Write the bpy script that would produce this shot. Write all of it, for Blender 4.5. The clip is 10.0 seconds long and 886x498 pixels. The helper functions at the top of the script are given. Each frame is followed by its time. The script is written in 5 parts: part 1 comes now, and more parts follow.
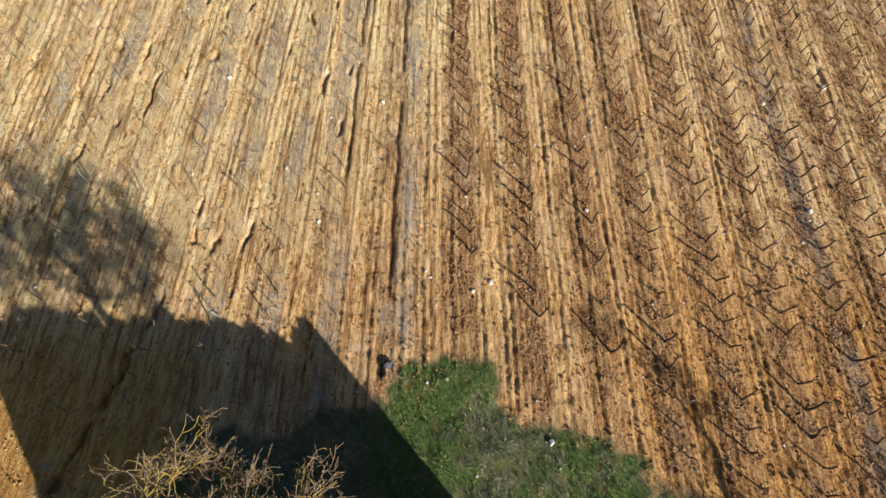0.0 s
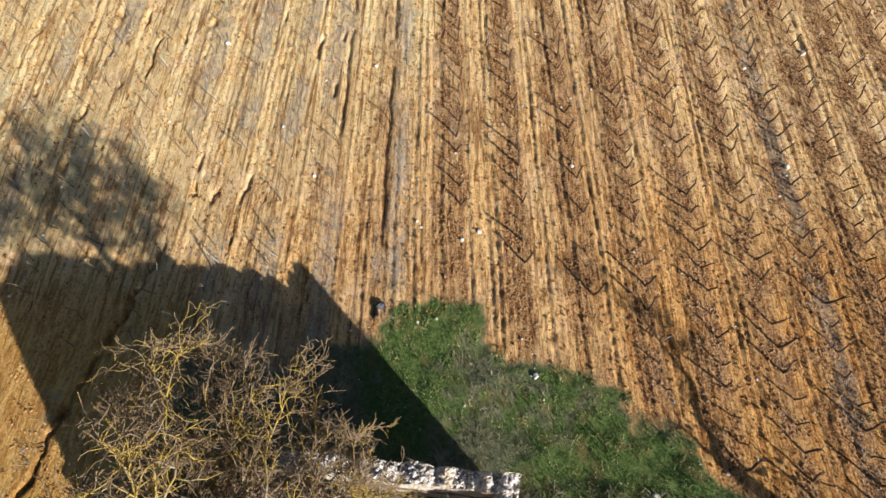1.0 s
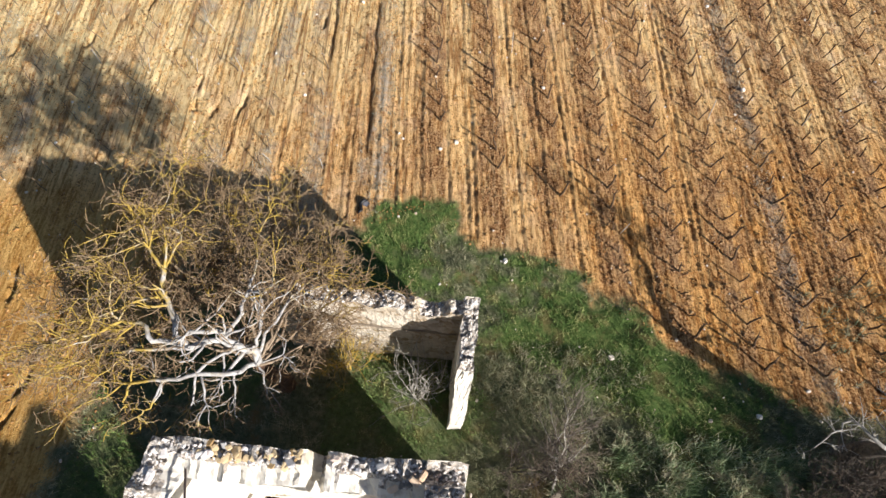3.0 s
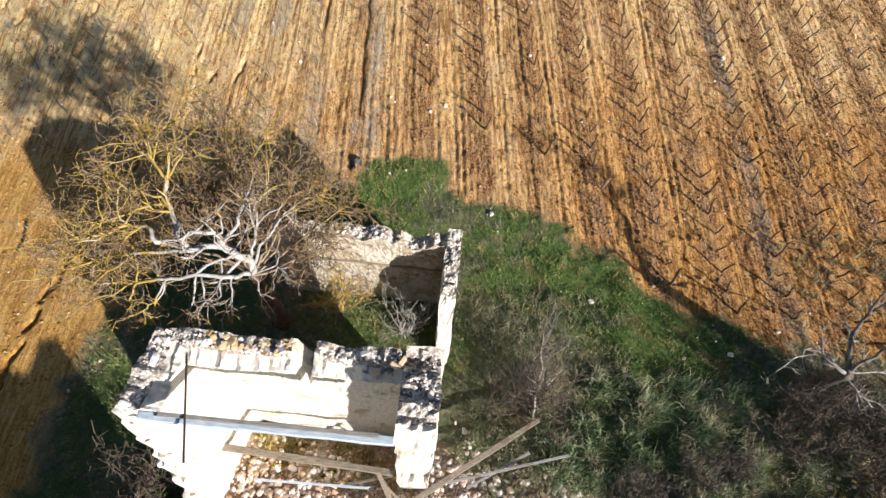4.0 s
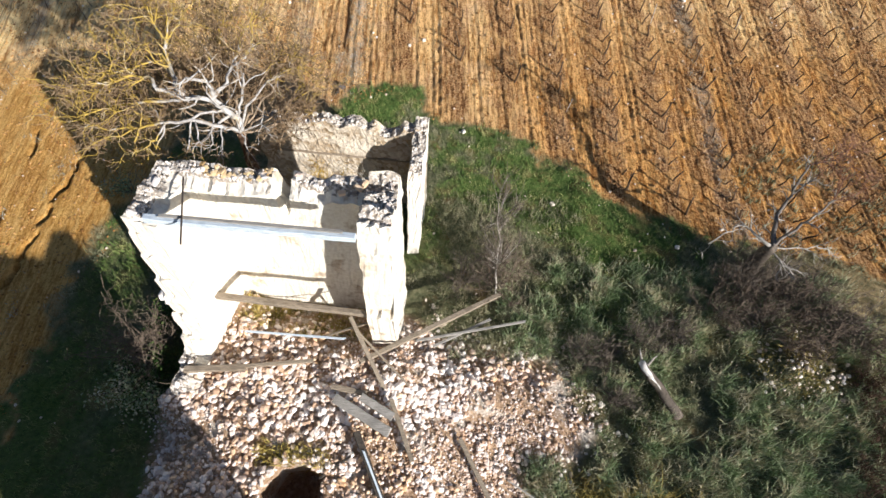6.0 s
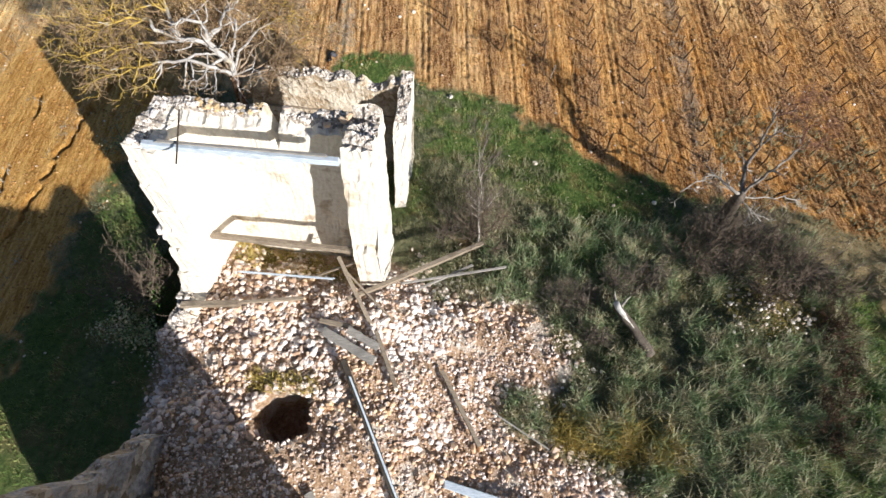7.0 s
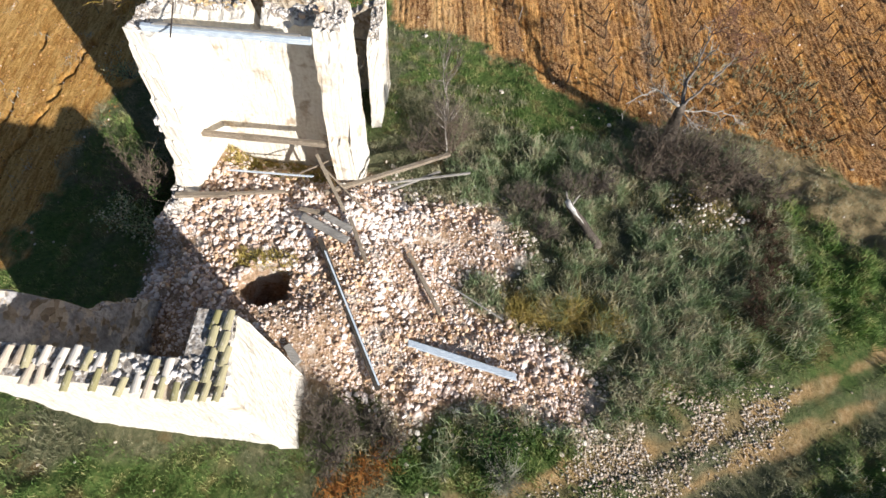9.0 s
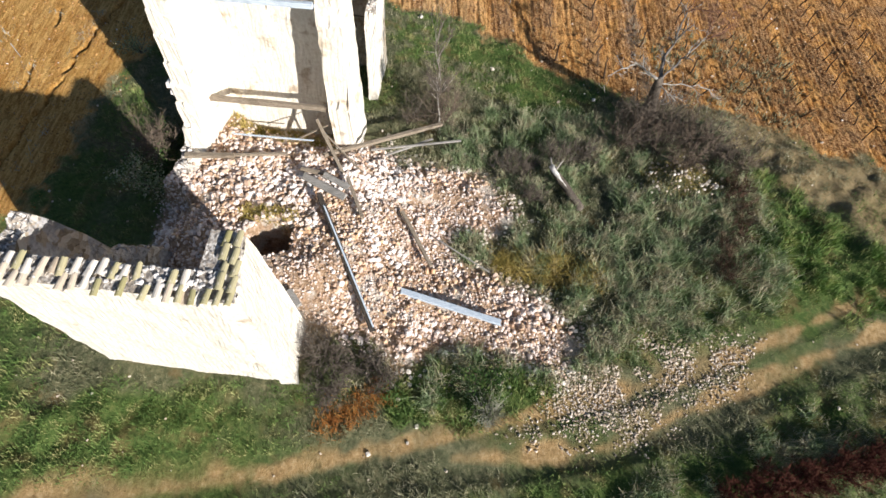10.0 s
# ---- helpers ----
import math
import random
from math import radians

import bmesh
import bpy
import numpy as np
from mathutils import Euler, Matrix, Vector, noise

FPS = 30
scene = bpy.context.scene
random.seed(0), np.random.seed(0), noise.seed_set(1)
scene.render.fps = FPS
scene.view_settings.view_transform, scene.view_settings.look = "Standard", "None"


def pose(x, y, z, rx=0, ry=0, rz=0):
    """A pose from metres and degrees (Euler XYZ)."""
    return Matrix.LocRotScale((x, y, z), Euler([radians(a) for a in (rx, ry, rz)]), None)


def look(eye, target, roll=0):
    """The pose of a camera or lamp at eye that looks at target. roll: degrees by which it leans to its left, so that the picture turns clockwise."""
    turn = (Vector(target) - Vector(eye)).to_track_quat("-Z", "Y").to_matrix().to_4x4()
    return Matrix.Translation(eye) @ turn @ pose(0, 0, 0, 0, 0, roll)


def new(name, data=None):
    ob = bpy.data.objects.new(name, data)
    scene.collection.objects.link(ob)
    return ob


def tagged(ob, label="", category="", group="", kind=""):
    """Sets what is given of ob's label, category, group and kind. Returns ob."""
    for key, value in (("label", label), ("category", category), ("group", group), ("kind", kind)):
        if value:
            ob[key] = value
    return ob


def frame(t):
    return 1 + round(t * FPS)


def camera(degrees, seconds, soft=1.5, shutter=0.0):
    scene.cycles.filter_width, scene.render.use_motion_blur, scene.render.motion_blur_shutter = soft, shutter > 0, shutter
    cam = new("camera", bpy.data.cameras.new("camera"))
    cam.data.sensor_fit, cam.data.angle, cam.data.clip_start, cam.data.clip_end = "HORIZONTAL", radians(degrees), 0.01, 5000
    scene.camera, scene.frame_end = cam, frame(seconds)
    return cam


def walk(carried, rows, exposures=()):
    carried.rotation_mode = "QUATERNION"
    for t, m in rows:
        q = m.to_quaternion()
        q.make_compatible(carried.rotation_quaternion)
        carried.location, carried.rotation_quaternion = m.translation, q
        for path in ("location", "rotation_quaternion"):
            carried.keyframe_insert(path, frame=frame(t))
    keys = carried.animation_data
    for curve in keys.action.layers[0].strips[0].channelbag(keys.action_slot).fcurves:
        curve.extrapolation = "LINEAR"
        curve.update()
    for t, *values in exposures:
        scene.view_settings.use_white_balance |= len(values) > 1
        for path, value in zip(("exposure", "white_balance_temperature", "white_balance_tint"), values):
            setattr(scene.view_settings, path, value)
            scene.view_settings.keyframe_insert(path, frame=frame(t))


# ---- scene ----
cam = camera(84.1, 10.0, soft=1.5)
METRES, EYE, TILT, LEAN, TURN = 25.6, 20.57, 0.0, 0.0, -0.8
ROWS = [
    (0.0, 0.0, 0.0, 0.0, 5.09, -60.04, -2.94),
    (0.5, 0.0128, -0.047, -0.0036, 4.99, -60.12, -2.9),
    (1.0, 0.0267, -0.0962, -0.0106, 4.87, -60.15, -2.86),
    (1.5, 0.0407, -0.1424, -0.0161, 4.79, -60.16, -2.82),
    (2.0, 0.0554, -0.1931, -0.0224, 4.7, -60.16, -2.82),
    (2.5, 0.0695, -0.2454, -0.0265, 4.65, -60.12, -2.83),
    (4.0, 0.1119, -0.39, -0.0367, 4.53, -60.1, -2.79),
    (4.5, 0.1277, -0.4384, -0.0388, 4.48, -60.07, -2.77),
    (5.0, 0.1421, -0.4867, -0.0399, 4.45, -60.05, -2.81),
    (5.5, 0.158, -0.5321, -0.0431, 4.37, -60.06, -2.74),
    (6.0, 0.1754, -0.5801, -0.0483, 4.33, -60.1, -2.68),
    (7.5, 0.2238, -0.716, -0.0589, 4.22, -60.01, -2.68),
    (8.0, 0.2413, -0.7618, -0.0616, 4.14, -60.01, -2.68),
    (8.5, 0.2588, -0.8096, -0.0643, 4.0, -60.02, -2.67),
    (9.0, 0.2736, -0.8588, -0.064, 4.06, -59.91, -2.79),
    (9.5, 0.2841, -0.9031, -0.0593, 4.16, -59.83, -2.98),
    (10.0, 0.2932, -0.9512, -0.0512, 4.27, -59.78, -3.07),
]
walk(cam, [(t, pose(0, 0, EYE, TILT, LEAN, TURN) @ pose(METRES * x, METRES * y, METRES * z, 90 + pitch, roll, yaw)) for t, x, y, z, yaw, pitch, roll in ROWS],
     exposures=[(t, stops, 6250, 12) for t, stops in ((0.0, 0.46), (0.5, 0.54), (1.0, 0.61), (1.5, 0.67), (2.5, 0.71), (6.0, 0.68), (7.5, 0.62), (10.0, 0.58))])

# ---- daylight: low winter sun from the south-east ----
SUN_DIR = Vector((-0.725 * math.cos(radians(22.1)), 0.689 * math.cos(radians(22.1)), -math.sin(radians(22.1)))).normalized()
world = bpy.data.worlds.new("sky")
scene.world = world
world.use_nodes = True
wn = world.node_tree.nodes
sky = wn.new("ShaderNodeTexSky")
sky.sky_type, sky.sun_disc = "NISHITA", False
sky.sun_elevation = radians(22.1)
sky.ozone_density = 2.6
sky.sun_rotation = math.atan2(-SUN_DIR.x, -SUN_DIR.y)
world.node_tree.links.new(sky.outputs[0], wn["Background"].inputs[0])
wn["Background"].inputs[1].default_value = 0.05
sun_data = bpy.data.lights.new("sun", "SUN")
sun_data.energy, sun_data.angle, sun_data.color = 5.0, radians(0.55), (1.0, 0.94, 0.85)
sun = new("sun", sun_data)
sun.matrix_world = look((60, -60, 50), Vector((60, -60, 50)) + SUN_DIR)


# ---- materials ----
class Mat:
    """A small wrapper round a node tree."""

    def __init__(self, name, rough=0.9, spec=0.2):
        self.m = bpy.data.materials.new(name)
        self.m.use_nodes = True
        self.t = self.m.node_tree
        self.n = self.t.nodes
        self.b = self.n["Principled BSDF"]
        self.b.inputs["Roughness"].default_value = rough
        self.b.inputs["Specular IOR Level"].default_value = spec
        self.co = self.n.new("ShaderNodeTexCoord").outputs["Object"]

    def link(self, a, b):
        self.t.links.new(a, b)

    def noise(self, scale, detail=4.0, rough=0.55, stretch=None, dist=0.0):
        co = self.co
        if stretch:
            mp = self.n.new("ShaderNodeMapping")
            mp.inputs["Scale"].default_value = stretch
            self.link(co, mp.inputs[0])
            co = mp.outputs[0]
        t = self.n.new("ShaderNodeTexNoise")
        t.inputs["Scale"].default_value = scale
        t.inputs["Detail"].default_value = detail
        t.inputs["Roughness"].default_value = rough
        t.inputs["Distortion"].default_value = dist
        self.link(co, t.inputs["Vector"])
        return t.outputs[0]

    def voronoi(self, scale, feature="F1", out="Distance"):
        t = self.n.new("ShaderNodeTexVoronoi")
        t.feature = feature
        t.inputs["Scale"].default_value = scale
        self.link(self.co, t.inputs["Vector"])
        return t.outputs[out]

    def ramp(self, fac, stops):
        r = self.n.new("ShaderNodeValToRGB")
        el = r.color_ramp.elements
        while len(el) < len(stops):
            el.new(0.5)
        for e, (p, c) in zip(el, stops):
            e.position = p
            e.color = (*c, 1) if len(c) == 3 else c
        self.link(fac, r.inputs[0])
        return r.outputs[0]

    def mask(self, fac, lo, hi):
        r = self.n.new("ShaderNodeMapRange")
        r.interpolation_type = "SMOOTHSTEP"
        r.inputs["From Min"].default_value, r.inputs["From Max"].default_value = lo, hi
        self.link(fac, r.inputs["Value"])
        return r.outputs["Result"]

    def mix(self, fac, a, b, mode="MIX"):
        x = self.n.new("ShaderNodeMix")
        x.data_type, x.blend_type = "RGBA", mode
        for v, k in ((fac, 0), (a, 6), (b, 7)):
            if isinstance(v, (int, float)):
                x.inputs[k].default_value = v
            elif isinstance(v, tuple):
                x.inputs[k].default_value = (*v, 1)
            else:
                self.link(v, x.inputs[k])
        return x.outputs[2]

    def math(self, op, a, b):
        x = self.n.new("ShaderNodeMath")
        x.operation = op
        for v, k in ((a, 0), (b, 1)):
            if isinstance(v, (int, float)):
                x.inputs[k].default_value = v
            else:
                self.link(v, x.inputs[k])
        return x.outputs[0]

    def attr(self, name):
        a = self.n.new("ShaderNodeAttribute")
        a.attribute_name = name
        return a.outputs["Fac"]

    def random(self):
        return self.n.new("ShaderNodeObjectInfo").outputs["Random"]

    def island(self):
        return self.n.new("ShaderNodeNewGeometry").outputs["Random Per Island"]

    def done(self, colour, bump=None, strength=0.3, distance=0.05):
        if isinstance(colour, tuple):
            self.b.inputs["Base Color"].default_value = (*colour, 1)
        else:
            self.link(colour, self.b.inputs["Base Color"])
        if bump is not None:
            b = self.n.new("ShaderNodeBump")
            b.inputs["Strength"].default_value, b.inputs["Distance"].default_value = strength, distance
            self.link(bump, b.inputs["Height"])
            self.link(b.outputs[0], self.b.inputs["Normal"])
        return self.m


def ground_material():
    m = Mat("ground_soil", 0.95, 0.1)
    row = m.n.new("ShaderNodeCombineXYZ")
    m.link(m.attr("across"), row.inputs[0])
    sep = m.n.new("ShaderNodeSeparateXYZ")
    m.link(m.co, sep.inputs[0])
    m.link(m.math("MULTIPLY", sep.outputs[1], 0.16), row.inputs[1])
    plain_co, m.co = m.co, row.outputs[0]
    streak, thin = m.noise(1.7, 5, 0.7), m.noise(6.5, 5, 0.7)
    far_row = m.n.new("ShaderNodeMapping")
    far_row.inputs["Scale"].default_value = (1, 0.22, 1)
    m.link(row.outputs[0], far_row.inputs[0])
    m.co = far_row.outputs[0]
    line = m.noise(4.2, 3, 0.65)
    m.co = plain_co
    fine, mid, big = m.noise(9, 6, 0.7), m.noise(1.3, 5, 0.6), m.noise(0.17, 3, 0.5)
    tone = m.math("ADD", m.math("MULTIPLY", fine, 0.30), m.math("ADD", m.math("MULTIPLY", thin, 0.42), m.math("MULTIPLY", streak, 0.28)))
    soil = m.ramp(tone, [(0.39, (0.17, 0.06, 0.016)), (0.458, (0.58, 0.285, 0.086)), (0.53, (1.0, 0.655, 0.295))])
    soil = m.mix(m.mask(big, 0.35, 0.7), soil, m.ramp(tone, [(0.37, (0.25, 0.115, 0.04)), (0.59, (0.82, 0.56, 0.29))]))
    # pale soil: random variation, vine feet, and the north-west glare put into the colour
    pale = m.ramp(tone, [(0.38, (0.36, 0.19, 0.08)), (0.45, (0.92, 0.545, 0.195)), (0.52, (1.0, 0.79, 0.41))])
    soil = m.mix(m.attr("pale"), soil, pale)
    soil = m.mix(m.math("MULTIPLY", m.mask(line, 0.53, 0.64), m.math("ADD", 0.25, m.math("MULTIPLY", m.mask(mid, 0.35, 0.6), 0.5))), soil, (0.88, 0.61, 0.29))
    # dark streaks and flecks along the rows: furrow shadow put into the soil colour
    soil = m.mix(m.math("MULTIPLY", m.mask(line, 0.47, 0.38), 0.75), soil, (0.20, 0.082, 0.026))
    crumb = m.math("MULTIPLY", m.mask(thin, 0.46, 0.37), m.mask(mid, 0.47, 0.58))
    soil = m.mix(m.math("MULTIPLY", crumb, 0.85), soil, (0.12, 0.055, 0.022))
    blush = m.noise(0.55, 4, 0.6)
    soil = m.mix(m.math("MULTIPLY", m.mask(blush, 0.50, 0.64), 0.30), soil, m.ramp(tone, [(0.40, (0.30, 0.15, 0.08)), (0.53, (0.92, 0.66, 0.46))]))
    soil = m.mix(m.attr("gold"), soil, m.ramp(tone, [(0.37, (0.24, 0.095, 0.022)), (0.47, (0.54, 0.275, 0.062)), (0.58, (0.84, 0.53, 0.17))]))
    soil = m.mix(m.attr("deep"), soil, m.ramp(tone, [(0.39, (0.14, 0.048, 0.014)), (0.465, (0.41, 0.175, 0.044)), (0.545, (0.86, 0.475, 0.16))]))
    # leaf litter tone, which also deepens the shadow side of the vine rows
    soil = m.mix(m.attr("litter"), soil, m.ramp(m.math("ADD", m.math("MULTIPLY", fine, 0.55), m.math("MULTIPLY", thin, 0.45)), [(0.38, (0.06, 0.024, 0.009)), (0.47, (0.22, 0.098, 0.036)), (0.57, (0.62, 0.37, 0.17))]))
    weed = m.ramp(m.noise(11, 6, 0.75), [(0.3, (0.15, 0.13, 0.095)), (0.5, (0.50, 0.42, 0.33)), (0.7, (0.72, 0.63, 0.52))])
    soil = m.mix(m.math("MULTIPLY", m.attr("weed"), m.math("ADD", 0.35, m.math("MULTIPLY", m.mask(m.noise(2.6, 5, 0.7), 0.42, 0.58), 0.65))), soil, weed)
    green = m.ramp(m.noise(5, 6, 0.7), [(0.25, (0.04, 0.07, 0.022)), (0.5, (0.105, 0.165, 0.045)), (0.75, (0.24, 0.26, 0.09))])
    green = m.mix(m.mask(m.noise(0.75, 4, 0.6), 0.50, 0.66), green, (0.19, 0.165, 0.065))
    dry = m.ramp(m.noise(4, 6, 0.7), [(0.25, (0.06, 0.07, 0.038)), (0.5, (0.165, 0.172, 0.092)), (0.75, (0.34, 0.31, 0.18))])
    dry = m.mix(m.mask(m.noise(0.6, 4, 0.6), 0.55, 0.7), dry, (0.25, 0.18, 0.085))
    c = m.mix(m.attr("dry"), soil, dry)
    c = m.mix(m.attr("green"), c, green)
    bare = m.ramp(m.noise(3, 6, 0.7), [(0.25, (0.17, 0.13, 0.06)), (0.5, (0.35, 0.26, 0.135)), (0.75, (0.52, 0.40, 0.23))])
    c = m.mix(m.attr("bare"), c, bare)
    rub = m.ramp(m.noise(7, 6, 0.7), [(0.3, (0.22, 0.15, 0.09)), (0.5, (0.52, 0.35, 0.22)), (0.7, (0.76, 0.63, 0.51))])
    rub = m.mix(m.mask(m.noise(0.8, 4, 0.6), 0.52, 0.62), rub, m.ramp(m.noise(14, 6, 0.7), [(0.3, (0.45, 0.36, 0.27)), (0.6, (0.78, 0.71, 0.62))]))
    c = m.mix(m.attr("rubble"), c, rub)
    track = m.ramp(m.noise(5, 6, 0.7), [(0.25, (0.24, 0.155, 0.07)), (0.5, (0.54, 0.36, 0.165)), (0.8, (0.74, 0.57, 0.34))])
    c = m.mix(m.attr("track"), c, track)
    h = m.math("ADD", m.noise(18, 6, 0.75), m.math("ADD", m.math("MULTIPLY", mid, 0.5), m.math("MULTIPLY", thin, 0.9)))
    return m.done(c, h, 1.0, 0.12)


def core_material():
    m = Mat("wall_core", 0.95, 0.1)
    c = m.ramp(m.voronoi(15, out="Color"), [(0.1, (0.17, 0.16, 0.155)), (0.4, (0.40, 0.34, 0.27)), (0.6, (0.52, 0.48, 0.43)), (0.85, (0.80, 0.76, 0.70))])
    n = m.noise(12, 5, 0.7)
    c = m.mix(m.math("MULTIPLY", m.mask(n, 0.46, 0.6), 0.7), c, (0.22, 0.20, 0.18))
    return m.done(c, m.math("ADD", n, m.voronoi(7)), 0.6, 0.05)


# Worn plaster with bare stones; its base tone is greyed to deepen the wall's shade.
def shaded_worn_plaster_material():
    m = Mat("shaded_worn_plaster", 0.92, 0.1)
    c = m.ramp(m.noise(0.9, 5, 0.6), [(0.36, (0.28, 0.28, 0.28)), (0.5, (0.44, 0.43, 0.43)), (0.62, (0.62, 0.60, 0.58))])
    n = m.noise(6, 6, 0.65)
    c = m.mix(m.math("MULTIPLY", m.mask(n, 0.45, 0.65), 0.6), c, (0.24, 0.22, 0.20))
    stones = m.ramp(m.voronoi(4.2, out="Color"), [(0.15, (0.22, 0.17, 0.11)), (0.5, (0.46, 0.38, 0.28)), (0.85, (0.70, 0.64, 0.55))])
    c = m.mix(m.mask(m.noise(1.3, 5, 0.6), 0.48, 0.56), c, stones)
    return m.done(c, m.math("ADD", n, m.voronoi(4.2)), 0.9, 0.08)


def field_wall_material():
    m = Mat("annex_masonry", 0.92, 0.12)
    n1, n2 = m.noise(0.9, 6, 0.6), m.noise(8, 6, 0.65)
    c = m.ramp(m.voronoi(5.2, out="Color"), [(0.15, (0.32, 0.24, 0.15)), (0.6, (0.50, 0.42, 0.32)), (0.9, (0.62, 0.55, 0.45))])
    c = m.mix(m.math("MULTIPLY", m.mask(n1, 0.46, 0.6), 0.85), c, m.ramp(n2, [(0.3, (0.54, 0.47, 0.37)), (0.65, (0.74, 0.68, 0.58))]))
    stain = m.noise(2.0, 5, 0.6, (3, 3, 0.25))
    c = m.mix(m.math("MULTIPLY", m.mask(stain, 0.5, 0.75), 0.5), c, (0.27, 0.22, 0.17))
    return m.done(c, m.math("ADD", n2, m.math("MULTIPLY", m.voronoi(5.2), 0.8)), 0.9, 0.08)


def plaster_material(name="lime_plaster", worn=(0.64, 0.74)):
    m = Mat(name, 0.9, 0.15)
    n1, n2 = m.noise(1.1, 6, 0.6), m.noise(7, 6, 0.65)
    c = m.ramp(n2, [(0.3, (0.66, 0.60, 0.50)), (0.6, (0.80, 0.76, 0.67))])
    bare = m.ramp(m.voronoi(4.5, out="Color"), [(0.2, (0.36, 0.27, 0.18)), (0.8, (0.55, 0.46, 0.34))])
    c = m.mix(m.math("MULTIPLY", m.mask(n1, *worn), 0.8), c, bare)
    stain = m.noise(2.0, 5, 0.6, (3, 3, 0.25))
    c = m.mix(m.math("MULTIPLY", m.mask(stain, 0.52, 0.75), 0.16), c, (0.42, 0.34, 0.25))
    return m.done(c, m.math("ADD", n2, m.math("MULTIPLY", m.voronoi(4.5), 0.5)), 0.5, 0.05)


def stone_material(name, dark, mid, light):
    m = Mat(name, 0.92, 0.15)
    r = m.math("ADD", m.math("MULTIPLY", m.random(), 0.5), m.math("MULTIPLY", m.island(), 0.5))
    c = m.ramp(r, [(0.08, dark), (0.3, mid), (0.62, light)])
    n = m.noise(9, 5, 0.65)
    c = m.mix(m.mask(n, 0.55, 0.7), c, m.mix(0.5, c, (0.75, 0.68, 0.55)))
    return m.done(c, n, 0.5, 0.03)


def bark_material(name, base, pale, lichen=None, amount=(0.5, 0.62), bare_at=None):
    m = Mat(name, 0.92, 0.15)
    c = m.ramp(m.noise(6, 5, 0.65), [(0.3, base), (0.7, pale)])
    if lichen:
        where = m.noise(2.3, 5, 0.65)
        if bare_at:
            far = m.n.new("ShaderNodeVectorMath")
            far.operation = "DISTANCE"
            m.link(m.co, far.inputs[0])
            far.inputs[1].default_value = bare_at
            where = m.math("ADD", where, m.math("MULTIPLY", m.mask(far.outputs["Value"], 1.0, 2.9), 0.27))
        c = m.mix(m.mask(where, *amount), c, m.ramp(m.noise(9, 3, 0.6), [(0.3, tuple(0.6 * v for v in lichen)), (0.7, lichen)]))
    return m.done(c, m.noise(25, 4, 0.6), 0.5, 0.02)


def wood_material(name, dark, light):
    m = Mat(name, 0.85, 0.2)
    g = m.noise(3, 6, 0.65, (1.0, 18, 18))
    c = m.ramp(g, [(0.3, dark), (0.65, light)])
    c = m.mix(m.mask(m.noise(1.2, 4, 0.6), 0.5, 0.7), c, m.mix(0.5, c, dark))
    return m.done(c, g, 0.5, 0.02)


def leaf_material(name, stops):
    m = Mat(name, 0.8, 0.2)
    f = m.math("ADD", m.math("MULTIPLY", m.island(), 0.38), m.math("MULTIPLY", m.mask(m.noise(1.5, 3, 0.6), 0.36, 0.64), 0.62))
    return m.done(m.ramp(f, stops))


M_GROUND = ground_material()
M_PLASTER = plaster_material()
M_INNER = plaster_material("worn_inner_plaster", (0.54, 0.66))
M_CORE = core_material()
M_ANNEX = field_wall_material()
M_SHADEDPLASTER = shaded_worn_plaster_material()
M_STONE = stone_material("wall_stone", (0.30, 0.22, 0.14), (0.50, 0.42, 0.32), (0.68, 0.62, 0.52))
M_TOPSTONE = stone_material("weathered_stone", (0.13, 0.13, 0.135), (0.31, 0.30, 0.29), (0.66, 0.63, 0.59))
M_TANSTONE = stone_material("tan_earthy_stone", (0.22, 0.13, 0.05), (0.44, 0.29, 0.13), (0.66, 0.50, 0.29))
M_RUBBLE = stone_material("rubble_stone", (0.46, 0.31, 0.21), (0.75, 0.62, 0.54), (0.90, 0.84, 0.79))
M_PEBBLE = stone_material("field_stone", (0.48, 0.37, 0.26), (0.66, 0.56, 0.45), (0.84, 0.77, 0.68))
M_CLOD = stone_material("soil_clod", (0.22, 0.10, 0.03), (0.40, 0.21, 0.07), (0.56, 0.34, 0.14))
M_BRICK = stone_material("brick_fragment", (0.42, 0.20, 0.09), (0.60, 0.37, 0.20), (0.70, 0.52, 0.36))
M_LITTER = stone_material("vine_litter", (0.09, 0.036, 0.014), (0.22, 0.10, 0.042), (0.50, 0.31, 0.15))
M_TILE = stone_material("roof_tile", (0.30, 0.18, 0.10), (0.50, 0.41, 0.30), (0.68, 0.63, 0.55))
M_MOSSTILE = stone_material("mossy_roof_tile", (0.12, 0.12, 0.045), (0.27, 0.25, 0.11), (0.42, 0.38, 0.23))
M_BARK = bark_material("grey_bark", (0.22, 0.20, 0.18), (0.58, 0.57, 0.55), (0.54, 0.38, 0.09), (0.55, 0.78), (-2.5, -4.1, 8.0))
M_TWIG = bark_material("twig_bark", (0.13, 0.085, 0.05), (0.33, 0.235, 0.14), (0.42, 0.30, 0.08), (0.80, 0.92), (-2.5, -4.1, 8.0))
M_TANBARK = bark_material("tan_bark", (0.18, 0.13, 0.09), (0.42, 0.33, 0.23), (0.52, 0.36, 0.07), (0.66, 0.80), (-2.5, -4.1, 8.0))
M_DRYBARK = bark_material("dry_bark", (0.07, 0.057, 0.045), (0.19, 0.16, 0.13))
M_GREYBARK = bark_material("grey_brown_bark", (0.09, 0.078, 0.066), (0.27, 0.24, 0.21))
M_PALEBARK = bark_material("pale_bark", (0.22, 0.20, 0.17), (0.50, 0.47, 0.42))
M_BLEACHED = bark_material("bleached_wood", (0.36, 0.34, 0.31), (0.80, 0.78, 0.74))
M_VINE = bark_material("vine_bark", (0.05, 0.032, 0.02), (0.17, 0.11, 0.066))
